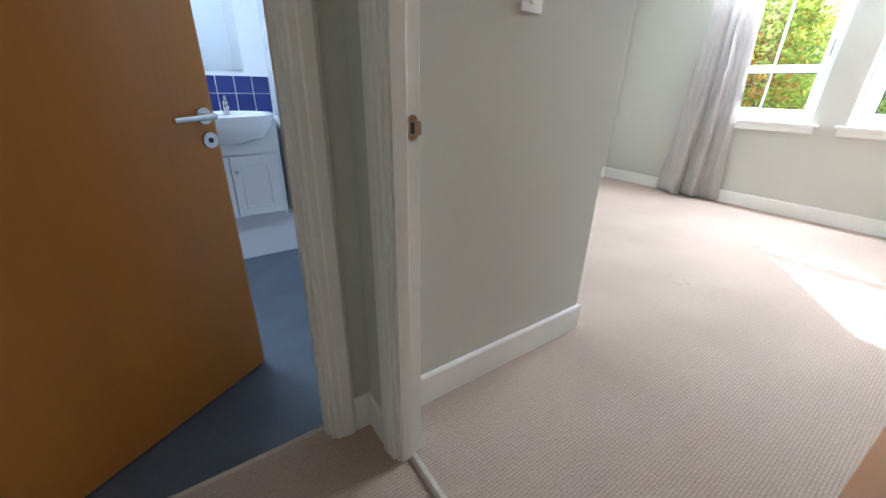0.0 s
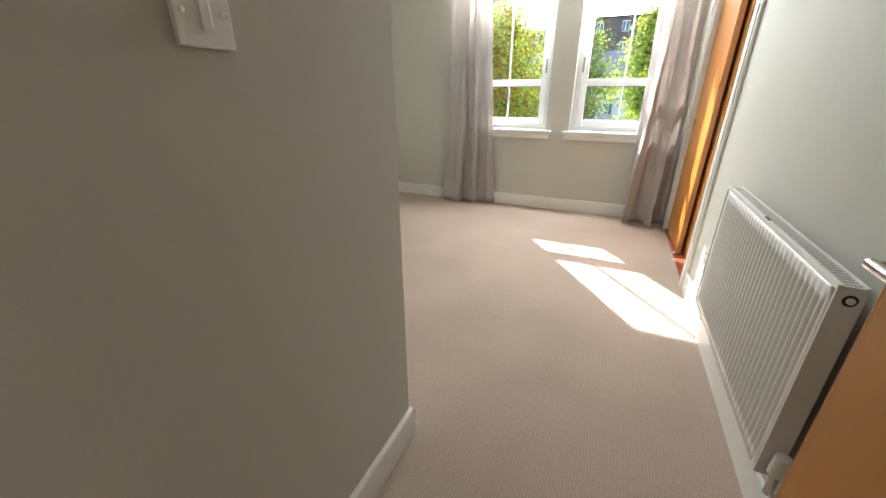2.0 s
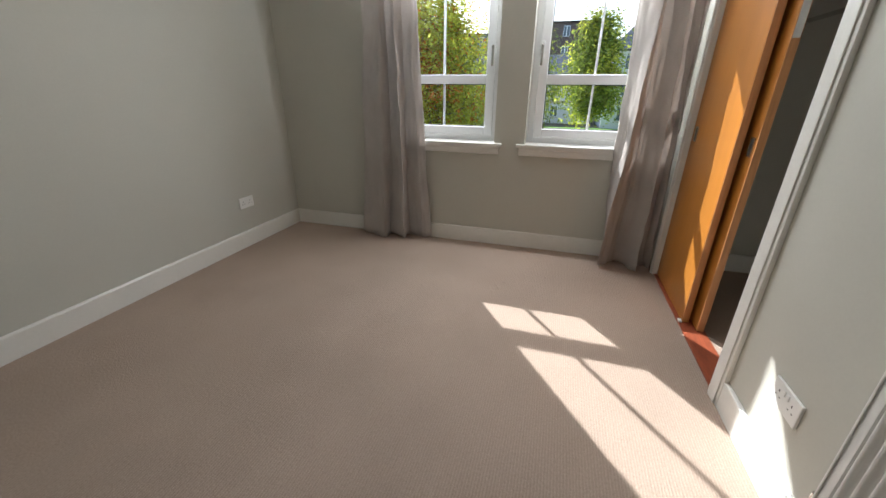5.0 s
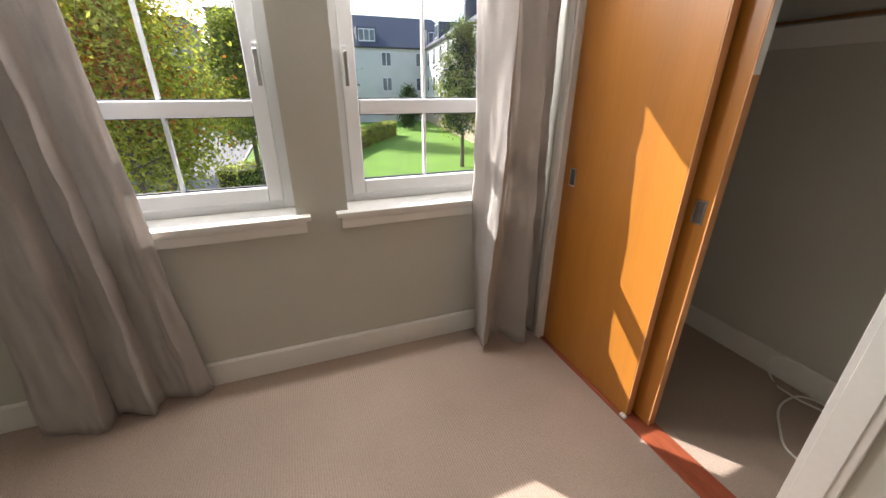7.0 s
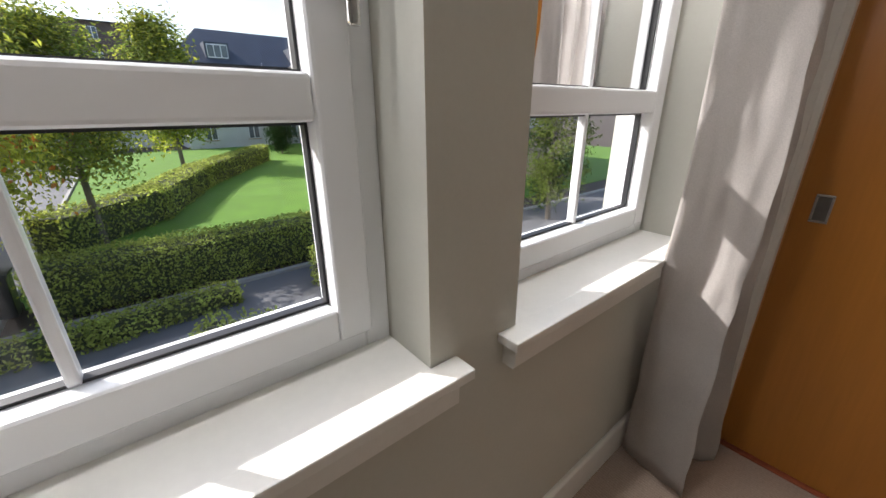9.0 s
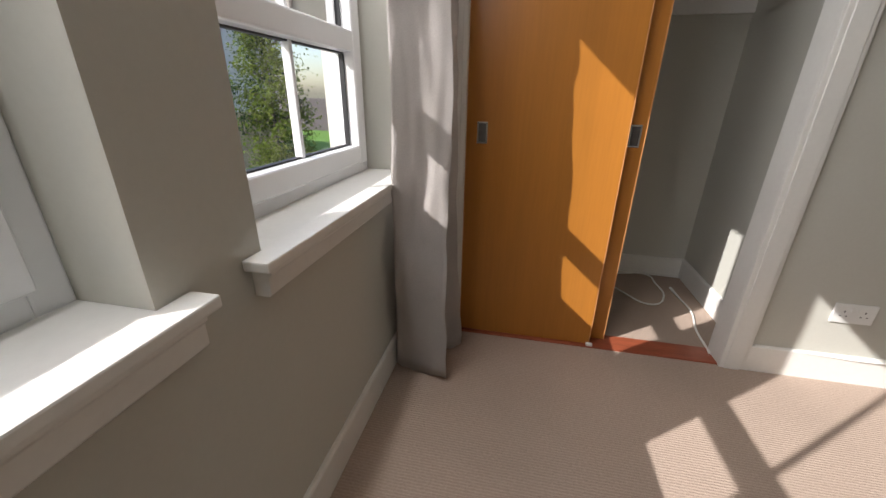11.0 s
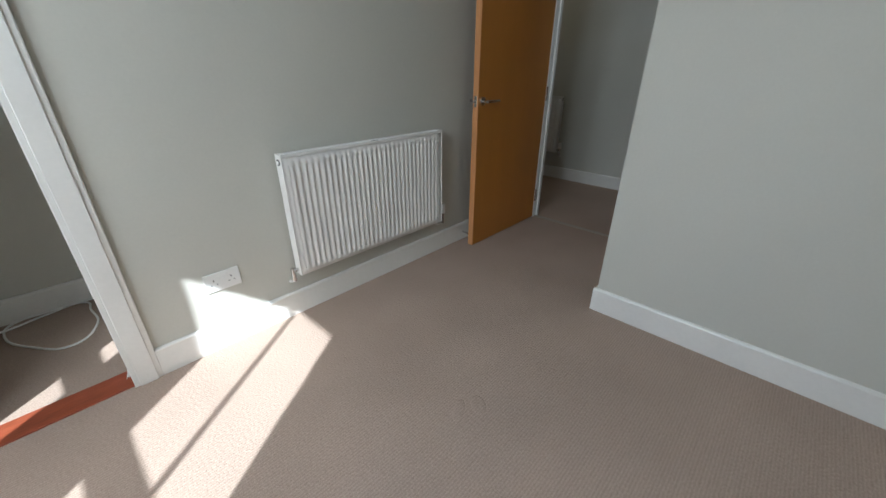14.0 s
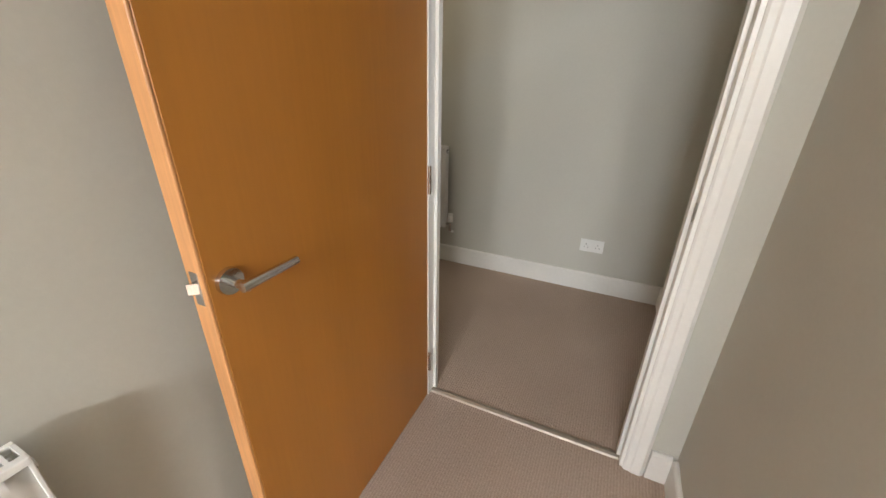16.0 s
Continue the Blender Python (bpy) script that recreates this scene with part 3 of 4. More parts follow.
# ---- doors ----
def lever(parent, x, y, z, out, along):
    """Round rose with a straight bar lever; out: unit vector off the leaf; along: the bar's way."""
    o, a, p = Vector(out), Vector(along), Vector((x, y, z))
    rose = part("rose", rod(p, p + o * 0.009, 0.026, 0.0245, 32), M_STEEL, parent, "round steel rose", True)
    bm = rod(p + o * 0.008, p + o * 0.05, 0.009, None, 20)
    add_rod(bm, p + o * 0.045 - a * 0.009, p + o * 0.045 + a * 0.118, 0.0095, 0.0085, 20)
    part("door_handle", bm, M_STEEL, rose, "straight steel lever handle", True)


def hinge(parent, x, y, z):
    bm = rod((x, y, z - 0.05), (x, y, z + 0.05), 0.006, None, 12)
    part("hinge", bm, M_STEEL, parent, "steel butt hinge")


d = thing("door_1", (0.775, 0.21, 0.008), "open orange-brown wood veneer bedroom door", "door", "", "structure")
leaf = part("leaf", box(0.777, 1.593, 0.190, 0.232, 0.008, 2.0, 0.0015, 1), M_OAK, d)
part("lipping", box(1.593, 1.599, 0.1905, 0.2315, 0.008, 2.0, 0.0015, 1), M_OAK_EDGE, d, "pale lipped leading edge")
part("lipping", box(0.771, 0.777, 0.1905, 0.2315, 0.008, 2.0, 0.0015, 1), M_OAK_EDGE, d)
lever(d, 1.555, 0.232, 0.988, (0, 1, 0), (-1, 0, 0))
lever(d, 1.555, 0.190, 0.988, (0, -1, 0), (-1, 0, 0))
plate = part("latch_plate", box(1.598, 1.6005, 0.201, 0.222, 0.955, 1.02, 0.001, 1), M_STEEL, d, "steel latch plate")
part("latch", prism([(1.600, 0.204), (1.612, 0.204), (1.600, 0.219)], "z", 0.98, 1.0), M_STEEL, plate)
for z in (0.2, 1.0, 1.8):
    hinge(d, 0.770, 0.240, z)

st = thing("strike_plate", (0.73, DY1, 1.0), "worn metal strike plate on the white door lining", "strike plate")
bm = bmesh.new()
for b in ((0.738, 0.744, 0.988, 1.012), (0.755, 0.772, 0.985, 1.015)):
    add_box(bm, b[0], b[1], DY1 - 0.0025, DY1 - 0.0005, b[2], b[3], 0.0008, 1)
plate = part("plate", bm, M_BRASS, st)
for z, up in ((0.988, -1), (1.012, 1)):
    arc = [(0.749 + 0.011 * math.cos(a), z + up * (0.005 + 0.011 * math.sin(a))) for a in (k * math.pi / 10 for k in range(11))]
    part("plate_end", prism([(0.760, z)] + arc + [(0.738, z)], "y", DY1 - 0.0025, DY1 - 0.0005), M_BRASS, plate)
part("keep_hole", box(0.744, 0.755, DY1 - 0.001, DY1 + 0.0003, 0.988, 1.012), M_DARK, st, "thin dark slab for the shade in the latch hole")
for z in (0.980, 1.020):
    part("screw", rod((0.749, DY1 - 0.002, z), (0.749, DY1 - 0.0035, z), 0.0038, None, 12), M_STEEL, st)

stop = thing("door_stop", (1.545, YS + BT, 0.06), "small black rubber-tipped door stop on the skirting", "door stop")
part("stem", rod((1.545, YS + BT - 0.001, 0.06), (1.545, YS + 0.075, 0.06), 0.007, None, 12), M_STEEL, stop)
part("rubber_tip", rod((1.545, YS + 0.075, 0.06), (1.545, YS + 0.095, 0.06), 0.012, None, 16), M_IRON, stop, "black rubber tip")

# bathroom door, ajar into the bathroom
bd = thing("door_2", (-0.232, 1.345, 0.008), "half-open orange-brown wood veneer bathroom door", "door", "", "structure")
turn = Matrix.Translation((-0.232, 1.345, 0)) @ Matrix.Rotation(radians(31.6), 4, "Z")


def turned(bm):
    bm.transform(turn)
    return bm


part("leaf", turned(box(0, 0.785, 0, 0.042, 0.008, 2.0, 0.0015, 1)), M_OAK, bd)
part("lipping", turned(box(0.785, 0.791, 0.0005, 0.0415, 0.008, 2.0, 0.0015, 1)), M_OAK_EDGE, bd, "pale lipped leading edge")
bm = rod((0.752, 0, 0.985), (0.752, -0.009, 0.985), 0.026, 0.0245, 32)
r = part("rose", turned(bm), M_STEEL, bd, "round steel rose", True)
bm = rod((0.752, -0.008, 0.985), (0.752, -0.05, 0.985), 0.009)
add_rod(bm, (0.761, -0.045, 0.985), (0.632, -0.045, 0.98), 0.0095, 0.0085)
part("door_handle", turned(bm), M_STEEL, r, "straight steel lever handle", True)
bm = rod((0.757, 0, 0.912), (0.757, -0.008, 0.912), 0.026, 0.0245, 32)
r = part("escutcheon", turned(bm), M_STEEL, bd, "round privacy lock escutcheon", True)
part("turn_slot", turned(rod((0.757, -0.008, 0.912), (0.757, -0.0105, 0.912), 0.008, None, 16)), M_IRON, r)


# ---- radiators ----
def radiator(x0, x1, z0, z1, yw, label):
    """Convector on a wall at y = yw, facing +y."""
    yb, yf = yw + 0.035, yw + 0.085
    t = thing("radiator", ((x0 + x1) / 2, yw, z0), label, "radiator", "radiators")
    n = round((x1 - x0 - 0.06) / 0.0303)
    pitch = (x1 - x0 - 0.06) / n
    line = [(x0 + 0.006, yf - 0.004), (x0 + 0.03, yf - 0.004)]
    for i in range(n):
        s = x0 + 0.03 + i * pitch
        line += [(s + pitch * f, yf + h) for f, h in ((k / 8, -0.0065 + 0.0065 * math.cos(math.tau * k / 8 + math.pi)) for k in range(8))]
    line += [(x1 - 0.03, yf - 0.004), (x1 - 0.006, yf - 0.004)]
    bm = bmesh.new()
    cols = []
    for x, y in line:
        # the flutes run out flat near the top and foot
        cols.append([bm.verts.new((x, yy, z)) for z, yy in ((z0 + 0.004, yf - 0.004), (z0 + 0.034, yf - 0.004), (z0 + 0.05, y), (z1 - 0.068, y), (z1 - 0.052, yf - 0.004), (z1 - 0.012, yf - 0.004))])
    for a, b in zip(cols, cols[1:]):
        for k in range(5):
            bm.faces.new((a[k], b[k], b[k + 1], a[k + 1]))
    p = part("front_panel", bm, M_RAD, t, "fluted white front panel", True)
    s = p.modifiers.new("thickness", "SOLIDIFY")
    s.thickness, s.offset = 0.0015, 1
    part("back_panel", box(x0 + 0.01, x1 - 0.01, yb, yb + 0.006, z0 + 0.01, z1 - 0.02), M_RAD, t)
    for xa, xb in ((x0, x0 + 0.006), (x1 - 0.006, x1)):
        part("side_panel", box(xa, xb, yb - 0.004, yf + 0.001, z0 + 0.004, z1 - 0.004, 0.0018), M_RAD, t)
    g = part("top_grille", bmesh.new(), M_RAD, t, "slotted top grille")
    bm = bmesh.new()
    add_box(bm, x0, x1, yf - 0.012, yf + 0.002, z1 - 0.014, z1, 0.003)
    add_box(bm, x0, x1, yb - 0.004, yb + 0.004, z1 - 0.014, z1, 0.002)
    for i in range(int((x1 - x0) / 0.0165)):
        add_box(bm, x0 + i * 0.0165, x0 + i * 0.0165 + 0.0055, yb + 0.004, yf - 0.012, z1 - 0.008, z1 - 0.002)
    bm.to_mesh(g.data)
    bm.free()
    part("water_channel", box(x0 + 0.02, x1 - 0.02, yb + 0.006, yf - 0.016, z1 - 0.12, z1 - 0.09), M_RAD, t)
    part("badge", box((x0 + x1) / 2 - 0.025, (x0 + x1) / 2 + 0.02, yf - 0.011, yf - 0.001, z1 - 0.0005, z1 + 0.0006), M_IRON, t, "dark scuffed maker's mark")
    for x, side in ((x0 - 0.034, 1), (x1 + 0.026, -1)):
        v = part("valve", rod((x, yb + 0.02, z0 - 0.025), (x, yb + 0.02, z0 + 0.045), 0.011, None, 16), M_STEEL, t, "chrome valve body", True)
        part("tail", rod((x, yb + 0.02, z0 + 0.03), (x + side * 0.045, yb + 0.02, z0 + 0.03), 0.009, None, 14), M_STEEL, v, "chrome union", True)
        part("pipe", rod((x, yb + 0.02, z0 - 0.025), (x, yw, z0 - 0.05), 0.0075, None, 12), M_RAD, v, "", True)
        if side == 1:
            part("cap", rod((x, yb + 0.02, z0 + 0.05), (x, yb + 0.02, z0 + 0.11), 0.021, 0.018, 20), M_PLASTIC, v, "white valve cap", True)
    for x in (x0 + 0.15, x1 - 0.15):
        part("wall_bracket", box(x - 0.015, x + 0.015, yw, yb, z0 + 0.06, z1 - 0.08), M_RAD, t)
    for x in (x0 - 0.002, x1):
        plug = part("plug_recess", rod((x, yb + 0.022, z1 - 0.035), (x + 0.002, yb + 0.022, z1 - 0.035), 0.014, None, 20), M_IRON, t, "dark plug recess")
        part("bleed_plug", rod((x - 0.003, yb + 0.022, z1 - 0.035), (x + 0.005, yb + 0.022, z1 - 0.035), 0.008, None, 16), M_PLASTIC, plug)
    return t


radiator(1.845, 2.857, 0.243, 0.838, YS, "white fluted convector radiator on the bedroom wall")
hall_rad = radiator(10.0, 10.9, 0.30, 0.90, 0.0, "white convector radiator on the hall wall")
hall_rad.matrix_basis = Matrix.Translation((HX, -0.265 - 0.45, 0.30)) @ Matrix.Rotation(radians(-90), 4, "Z")

cable([(2.885, YS + 0.025, 0.135), (3.05, YS + 0.02, 0.1215), (3.30, YS + 0.012, 0.124), (3.49, YS + 0.012, 0.124)], "white cable run along the skirting top")


# ---- electrical fittings ----
def double_socket(centre, turn_deg, label):
    t = thing("double_socket", (0, 0, 0), label, "socket", "double sockets")
    plate = part("plate", box(-0.073, 0.073, 0, 0.009, -0.043, 0.043, 0.003, 3), M_PLASTIC, t)
    for x in (-0.036, 0.036):
        part("rocker", box(x * 0.3 - 0.006, x * 0.3 + 0.006, 0.008, 0.0125, 0.010, 0.030, 0.001, 1), M_PLASTIC, plate)
        bm = bmesh.new()
        for a, b, w, h in ((0, 0.010, 0.0022, 0.004), (-0.011, -0.010, 0.0033, 0.0018), (0.011, -0.010, 0.0033, 0.0018)):
            add_box(bm, x + a - w, x + a + w, 0.0085, 0.0094, b - h, b + h)
        part("pin_holes", bm, M_DARK, plate, "thin dark slabs for the shade in the pin holes")
    t.matrix_basis = Matrix.Translation(centre) @ Matrix.Rotation(radians(turn_deg), 4, "Z")
    return t


double_socket((3.178, YS, 0.328), 0, "white double socket low on the bedroom wall")
double_socket((4.41, YN, 0.358), 180, "white double socket on the far bedroom wall")
double_socket((HX, 0.775, 0.33), -90, "white double socket low on the hall wall")
sw = thing("light_switch", (1.243, YP, 1.328), "white light switch plate with one rocker", "light switch")
part("plate", box(1.2, 1.286, YP - 0.009, YP, 1.285, 1.371, 0.003, 3), M_PLASTIC, sw)
part("rocker", box(1.235, 1.251, YP - 0.0135, YP - 0.008, 1.306, 1.35, 0.002), M_PLASTIC, sw)
for x in (1.213, 1.273):
    part("screw", rod((x, YP - 0.008, 1.328), (x, YP - 0.0102, 1.328), 0.004, None, 12), M_STEEL, sw)


# ---- bathroom ----
v = thing("vanity_unit", (0.4, 2.9, 0), "white panelled bathroom vanity unit", "vanity")
part("body", box(-0.2, 0.86, 2.89, 3.1, 0.265, 0.875), M_BATH, v)
part("plinth", box(-0.2, 0.95, 2.91, 3.1, 0, 0.265), M_BATH, v)
for x0, x1, kx in ((0.30, 0.561, 0.524), (0.566, 0.83, 0.590)):
    dr = part("door", box(x0, x1, 2.872, 2.89, 0.30, 0.672, 0.003), M_CERAMIC, v, "white panelled cupboard door")
    bm = bmesh.new()
    for b in ((x0 + 0.05, x1 - 0.05, 0.35, 0.36), (x0 + 0.05, x1 - 0.05, 0.612, 0.622), (x0 + 0.05, x0 + 0.06, 0.36, 0.612), (x1 - 0.06, x1 - 0.05, 0.36, 0.612)):
        add_box(bm, b[0], b[1], 2.867, 2.873, b[2], b[3], 0.002, 1)
    part("moulding", bm, M_CERAMIC, dr)
    part("knob", rod((kx, 2.872, 0.583), (kx, 2.85, 0.583), 0.008, 0.012, 16), M_STEEL, dr, "dark metal knob", True)
part("filler_panel", box(0.10, 0.855, 2.876, 2.89, 0.682, 0.87, 0.002), M_CERAMIC, v)
part("worktop", box(-0.2, 0.87, 2.86, 3.1, 0.875, 0.897, 0.004), M_CERAMIC, v)
bs = thing("wash_basin", (0.55, 2.92, 0.897), "white ceramic semi-recessed wash basin", "basin")
bm = bmesh.new()
rings = [(0.30, 0.215, 0.917), (0.305, 0.22, 0.907), (0.29, 0.205, 0.845), (0.24, 0.165, 0.78), (0.12, 0.09, 0.745)]
inner = [(0.275, 0.19, 0.917), (0.24, 0.16, 0.845), (0.12, 0.09, 0.805)]
rows = []
for rx, ry, z in inner[::-1] + rings:
    rows.append([bm.verts.new((0.55 + rx * math.cos(a), 2.90 + ry * math.sin(a), z)) for a in (k * math.tau / 40 for k in range(40))])
for a, b in zip(rows, rows[1:]):
    for k in range(40):
        bm.faces.new((a[k], a[(k + 1) % 40], b[(k + 1) % 40], b[k]))
bm.faces.new(rows[0])
bm.faces.new(rows[-1])
part("bowl", bm, M_CERAMIC, bs, "", True)
tp = thing("mixer_tap", (0.62, 3.04, 0.897), "chrome basin mixer tap", "tap")
bm = rod((0.62, 3.035, 0.897), (0.62, 3.035, 0.975), 0.02, 0.017)
part("tap_body", bm, M_STEEL, tp, "", True)
part("spout", rod((0.62, 3.035, 0.95), (0.62, 2.94, 0.945), 0.011, 0.009), M_STEEL, tp, "", True)
part("tap_lever", rod((0.62, 3.04, 0.975), (0.62, 3.0, 1.0), 0.014, 0.008), M_STEEL, tp, "", True)
single("bathroom_mirror", box(0.10, 0.76, 3.092, 3.1, 1.146, 2.0, 0.002), M_MIRROR, "frameless wall mirror above the basin", "mirror")
single("boxed_pipe_panel", box(0.90, 0.95, 2.90, 3.1, 0.265, HC), M_BATH, "white boxed-in pipe panel", "panel", "structure")
tiles = single("tile_splashback", box(-0.2, 0.90, 3.094, 3.1, 0.897, 1.12), M_GROUT, "cobalt blue glazed tiles with white grout", "splashback", "structure")

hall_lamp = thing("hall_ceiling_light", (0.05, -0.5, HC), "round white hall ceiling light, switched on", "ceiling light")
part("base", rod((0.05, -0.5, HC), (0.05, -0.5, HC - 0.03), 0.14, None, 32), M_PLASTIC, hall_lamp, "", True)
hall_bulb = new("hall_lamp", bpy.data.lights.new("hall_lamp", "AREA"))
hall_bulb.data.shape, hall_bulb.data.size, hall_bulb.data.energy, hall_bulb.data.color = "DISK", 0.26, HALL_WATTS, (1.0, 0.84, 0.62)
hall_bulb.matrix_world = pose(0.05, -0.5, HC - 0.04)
# added fill: unseen fixture and cool lamp that brighten the bathroom
lamp = thing("bathroom_fill_light", (0.2, 2.2, HC), "round white ceiling light, added unseen to brighten the bathroom", "ceiling light")
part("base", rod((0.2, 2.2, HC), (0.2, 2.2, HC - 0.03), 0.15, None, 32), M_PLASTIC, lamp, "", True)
bulb = new("bathroom_fill_lamp", bpy.data.lights.new("bathroom_fill_lamp", "AREA"))
bulb.data.shape, bulb.data.size, bulb.data.energy, bulb.data.color = "DISK", 0.28, BATH_FILL_WATTS, (0.78, 0.88, 1.0)
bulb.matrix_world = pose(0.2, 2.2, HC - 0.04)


# ---- outside ----
GZ = -2.9
single("ground", box(-60, 400, -300, 300, GZ - 0.3, GZ - 0.03), M_SOIL, "bare earth and planting ground", "ground", "structure")
single("road", box(8.2, 14.6, -60, 90, GZ - 0.03, GZ), M_ASPHALT, "grey asphalt access road", "road", "structure")
single("road", box(14.6, 80, 4.6, 12.0, GZ - 0.03, GZ - 0.002), M_ASPHALT, "grey asphalt road between the gardens", "road", "structure")
single("lawn", box(16.3, 56, -40, 4.4, GZ - 0.03, GZ + 0.01), M_LAWN, "bright green mown lawn", "lawn", "structure")
for x0, x1, y0, y1 in ((14.6, 14.75, -40, 4.45), (8.05, 8.2, -40, 40), (14.75, 60, 4.45, 4.6)):
    single("kerb", box(x0, x1, y0, y1, GZ - 0.03, GZ + 0.09, 0.01), M_KERB, "grey concrete kerb", "kerb", "structure")


def leaf_cloud(points, normals, size, rng, spread=0.6):
    """Small folded leaves, two triangles each, at the points given."""
    n = len(points)
    d = normals + rng.normal(0, spread, (n, 3))
    d /= np.linalg.norm(d, axis=1)[:, None]
    u = np.cross(d, rng.normal(0, 1, (n, 3)))
    u /= np.linalg.norm(u, axis=1)[:, None]
    w = np.cross(d, u)
    s = (size * rng.uniform(0.6, 1.4, n))[:, None]
    a, b, c, e = points - u * s, points + w * s * 0.55 + d * s * 0.15, points + u * s, points - w * s * 0.55 + d * s * 0.15
    verts = np.stack([a, b, c, e], 1).reshape(-1, 3)
    i = np.arange(n)[:, None] * 4
    faces = np.concatenate([i + [[0, 1, 2]], i + [[0, 2, 3]]], 0)
    return verts, faces


def leaf_part(name, clouds, material, parent, label=""):
    vs, fs, k = [], [], 0
    for v, f in clouds:
        vs.append(v)
        fs.append(f + k)
        k += len(v)
    me = bpy.data.meshes.new(name)
    me.from_pydata(np.concatenate(vs).tolist(), [], np.concatenate(fs).tolist())
    me.materials.append(material)
    ob = new(name, me)
    ob.parent = parent
    if parent.data is None:
        ob.matrix_parent_inverse = Matrix.Translation(-parent.location)
    return tagged(ob, label, kind="stuff")


def tree(x, y, height, radius, foot, material, leaves, size, seed, label, second=None, split=0.0, narrow=1.0):
    """Tapered trunk, forked limbs, and a ragged crown of leaf clumps."""
    rng = np.random.default_rng(seed)
    t = thing("tree", (x, y, GZ), label, "tree")
    bm = bmesh.new()
    top = Vector((x, y, GZ + height))
    add_rod(bm, (x, y, GZ - 0.1), (x + 0.05, y, GZ + foot), 0.028 * height * 0.5 + 0.03, 0.02 * height * 0.5 + 0.02, 12)
    add_rod(bm, (x + 0.05, y, GZ + foot), (x, y, GZ + height * 0.85), 0.02 * height * 0.5 + 0.02, 0.015, 10)
    tips = []
    crown_h = height - foot
    for k in range(30):
        h = foot + crown_h * (0.05 + 0.92 * k / 30)
        a = k * 2.4 + rng.uniform(-0.4, 0.4)
        rel = (h - foot) / crown_h
        reach = radius * min(1.0, 0.5 + 1.6 * rel) * max(0.05, 1 - rel ** 2) ** 0.8 * rng.uniform(0.7, 1.1)
        p0 = Vector((x, y, GZ + h - 0.1))
        p1 = p0 + Vector((math.cos(a) * reach * 0.85, math.sin(a) * reach * 0.85 * narrow, reach * 0.3))
        add_rod(bm, p0, p1, 0.03, 0.008, 6)
        for s in range(3):
            q = p0.lerp(p1, rng.uniform(0.35, 0.8))
            q2 = q + Vector(rng.normal(0, 1, 3)).normalized() * reach * 0.35
            add_rod(bm, q, q2, 0.012, 0.004, 5)
            tips.append(q2)
        tips.append(p1)
        tips.append(p0.lerp(p1, 0.6))
    part("trunk", bm, M_BARK, t, "grey trunk and limbs")
    per = leaves // len(tips)
    clouds, clouds2 = [], []
    for tip in tips:
        r = radius * rng.uniform(0.16, 0.30)
        p = rng.normal(0, 0.55, (per, 3)) * r + np.array(tip)
        nrm = (p - np.array((x, y, GZ + foot + crown_h * 0.4)))
        nrm /= np.linalg.norm(nrm, axis=1)[:, None]
        c = leaf_cloud(p, nrm + np.array((0, 0, 0.4)), size, rng)
        (clouds2 if second and rng.uniform() < split else clouds).append(c)
    crown = leaf_part("crown", clouds, material, t, "leafy crown")
    if clouds2:
        leaf_part("turning_leaves", clouds2, second, crown, "orange autumn leaves")
    return t


def hedge(points, width, height, seed, label, density=420, z0=GZ, size=0.042):
    """Clipped hedge along a line of plan points: a solid core, coloured dark as shade, clothed in leaves."""
    rng = np.random.default_rng(seed)
    t = thing("hedge", (*points[0], z0), label, "hedge")
    bm, clouds = bmesh.new(), []
    for (xa, ya), (xb, yb) in zip(points, points[1:]):
        a, b = np.array((xa, ya)), np.array((xb, yb))
        length = np.linalg.norm(b - a)
        d = (b - a) / length
        s = np.array((-d[1], d[0]))
        m = Matrix.Translation((*(a + b) / 2, z0 + height / 2 - 0.03)) @ Matrix.Rotation(math.atan2(d[1], d[0]), 4, "Z") @ Matrix.Diagonal((length + width * 0.6, width - 0.16, height - 0.16, 1))
        bmesh.ops.create_cube(bm, size=1, matrix=m)
        n = int(length * (2 * height + width) * density)
        along = rng.uniform(-width * 0.35, length + width * 0.35, n)
        round_ = rng.uniform(0, 2 * height + width, n)
        off = np.where(round_ < height, -width / 2, np.where(round_ < height + width, round_ - height - width / 2, width / 2))
        z = np.where(round_ < height, round_, np.where(round_ < height + width, height, 2 * height + width - round_))
        wob = np.array([noise.noise((q * 1.3, w * 2.0, seed)) for q, w in zip(along, round_)]) * 0.07
        out = np.stack([np.sign(off) * (np.abs(off) > width / 2 - 1e-3), (z >= height - 1e-3) * 1.0], 1)
        off2 = off + out[:, 0] * (wob + rng.normal(0, 0.035, n))
        z2 = z + out[:, 1] * (wob + rng.normal(0, 0.035, n))
        base = a[None] + along[:, None] * d[None] + off2[:, None] * s[None]
        p = np.concatenate([base, (z0 + z2)[:, None]], 1)
        nrm = np.concatenate([out[:, :1] * s[None], out[:, 1:]], 1)
        clouds.append(leaf_cloud(p, nrm, size, rng, 0.5))
        # the two ends
        for end, sign in ((a, -1), (b, 1)):
            k = int(width * height * density)
            q = end[None] + d[None] * sign * (width * 0.35 + rng.normal(0, 0.035, k))[:, None] + s[None] * rng.uniform(-width / 2, width / 2, k)[:, None]
            p = np.concatenate([q, z0 + rng.uniform(0, height, (k, 1))], 1)
            clouds.append(leaf_cloud(p, np.tile(np.array((*(d * sign), 0.0)), (k, 1)), size, rng, 0.5))
    part("branches", bm, M_HEDGE_IN, t, "solid core, coloured dark for the shade between the leaves")
    leaf_part("foliage", clouds, M_HEDGE, t, "clipped green leaves")


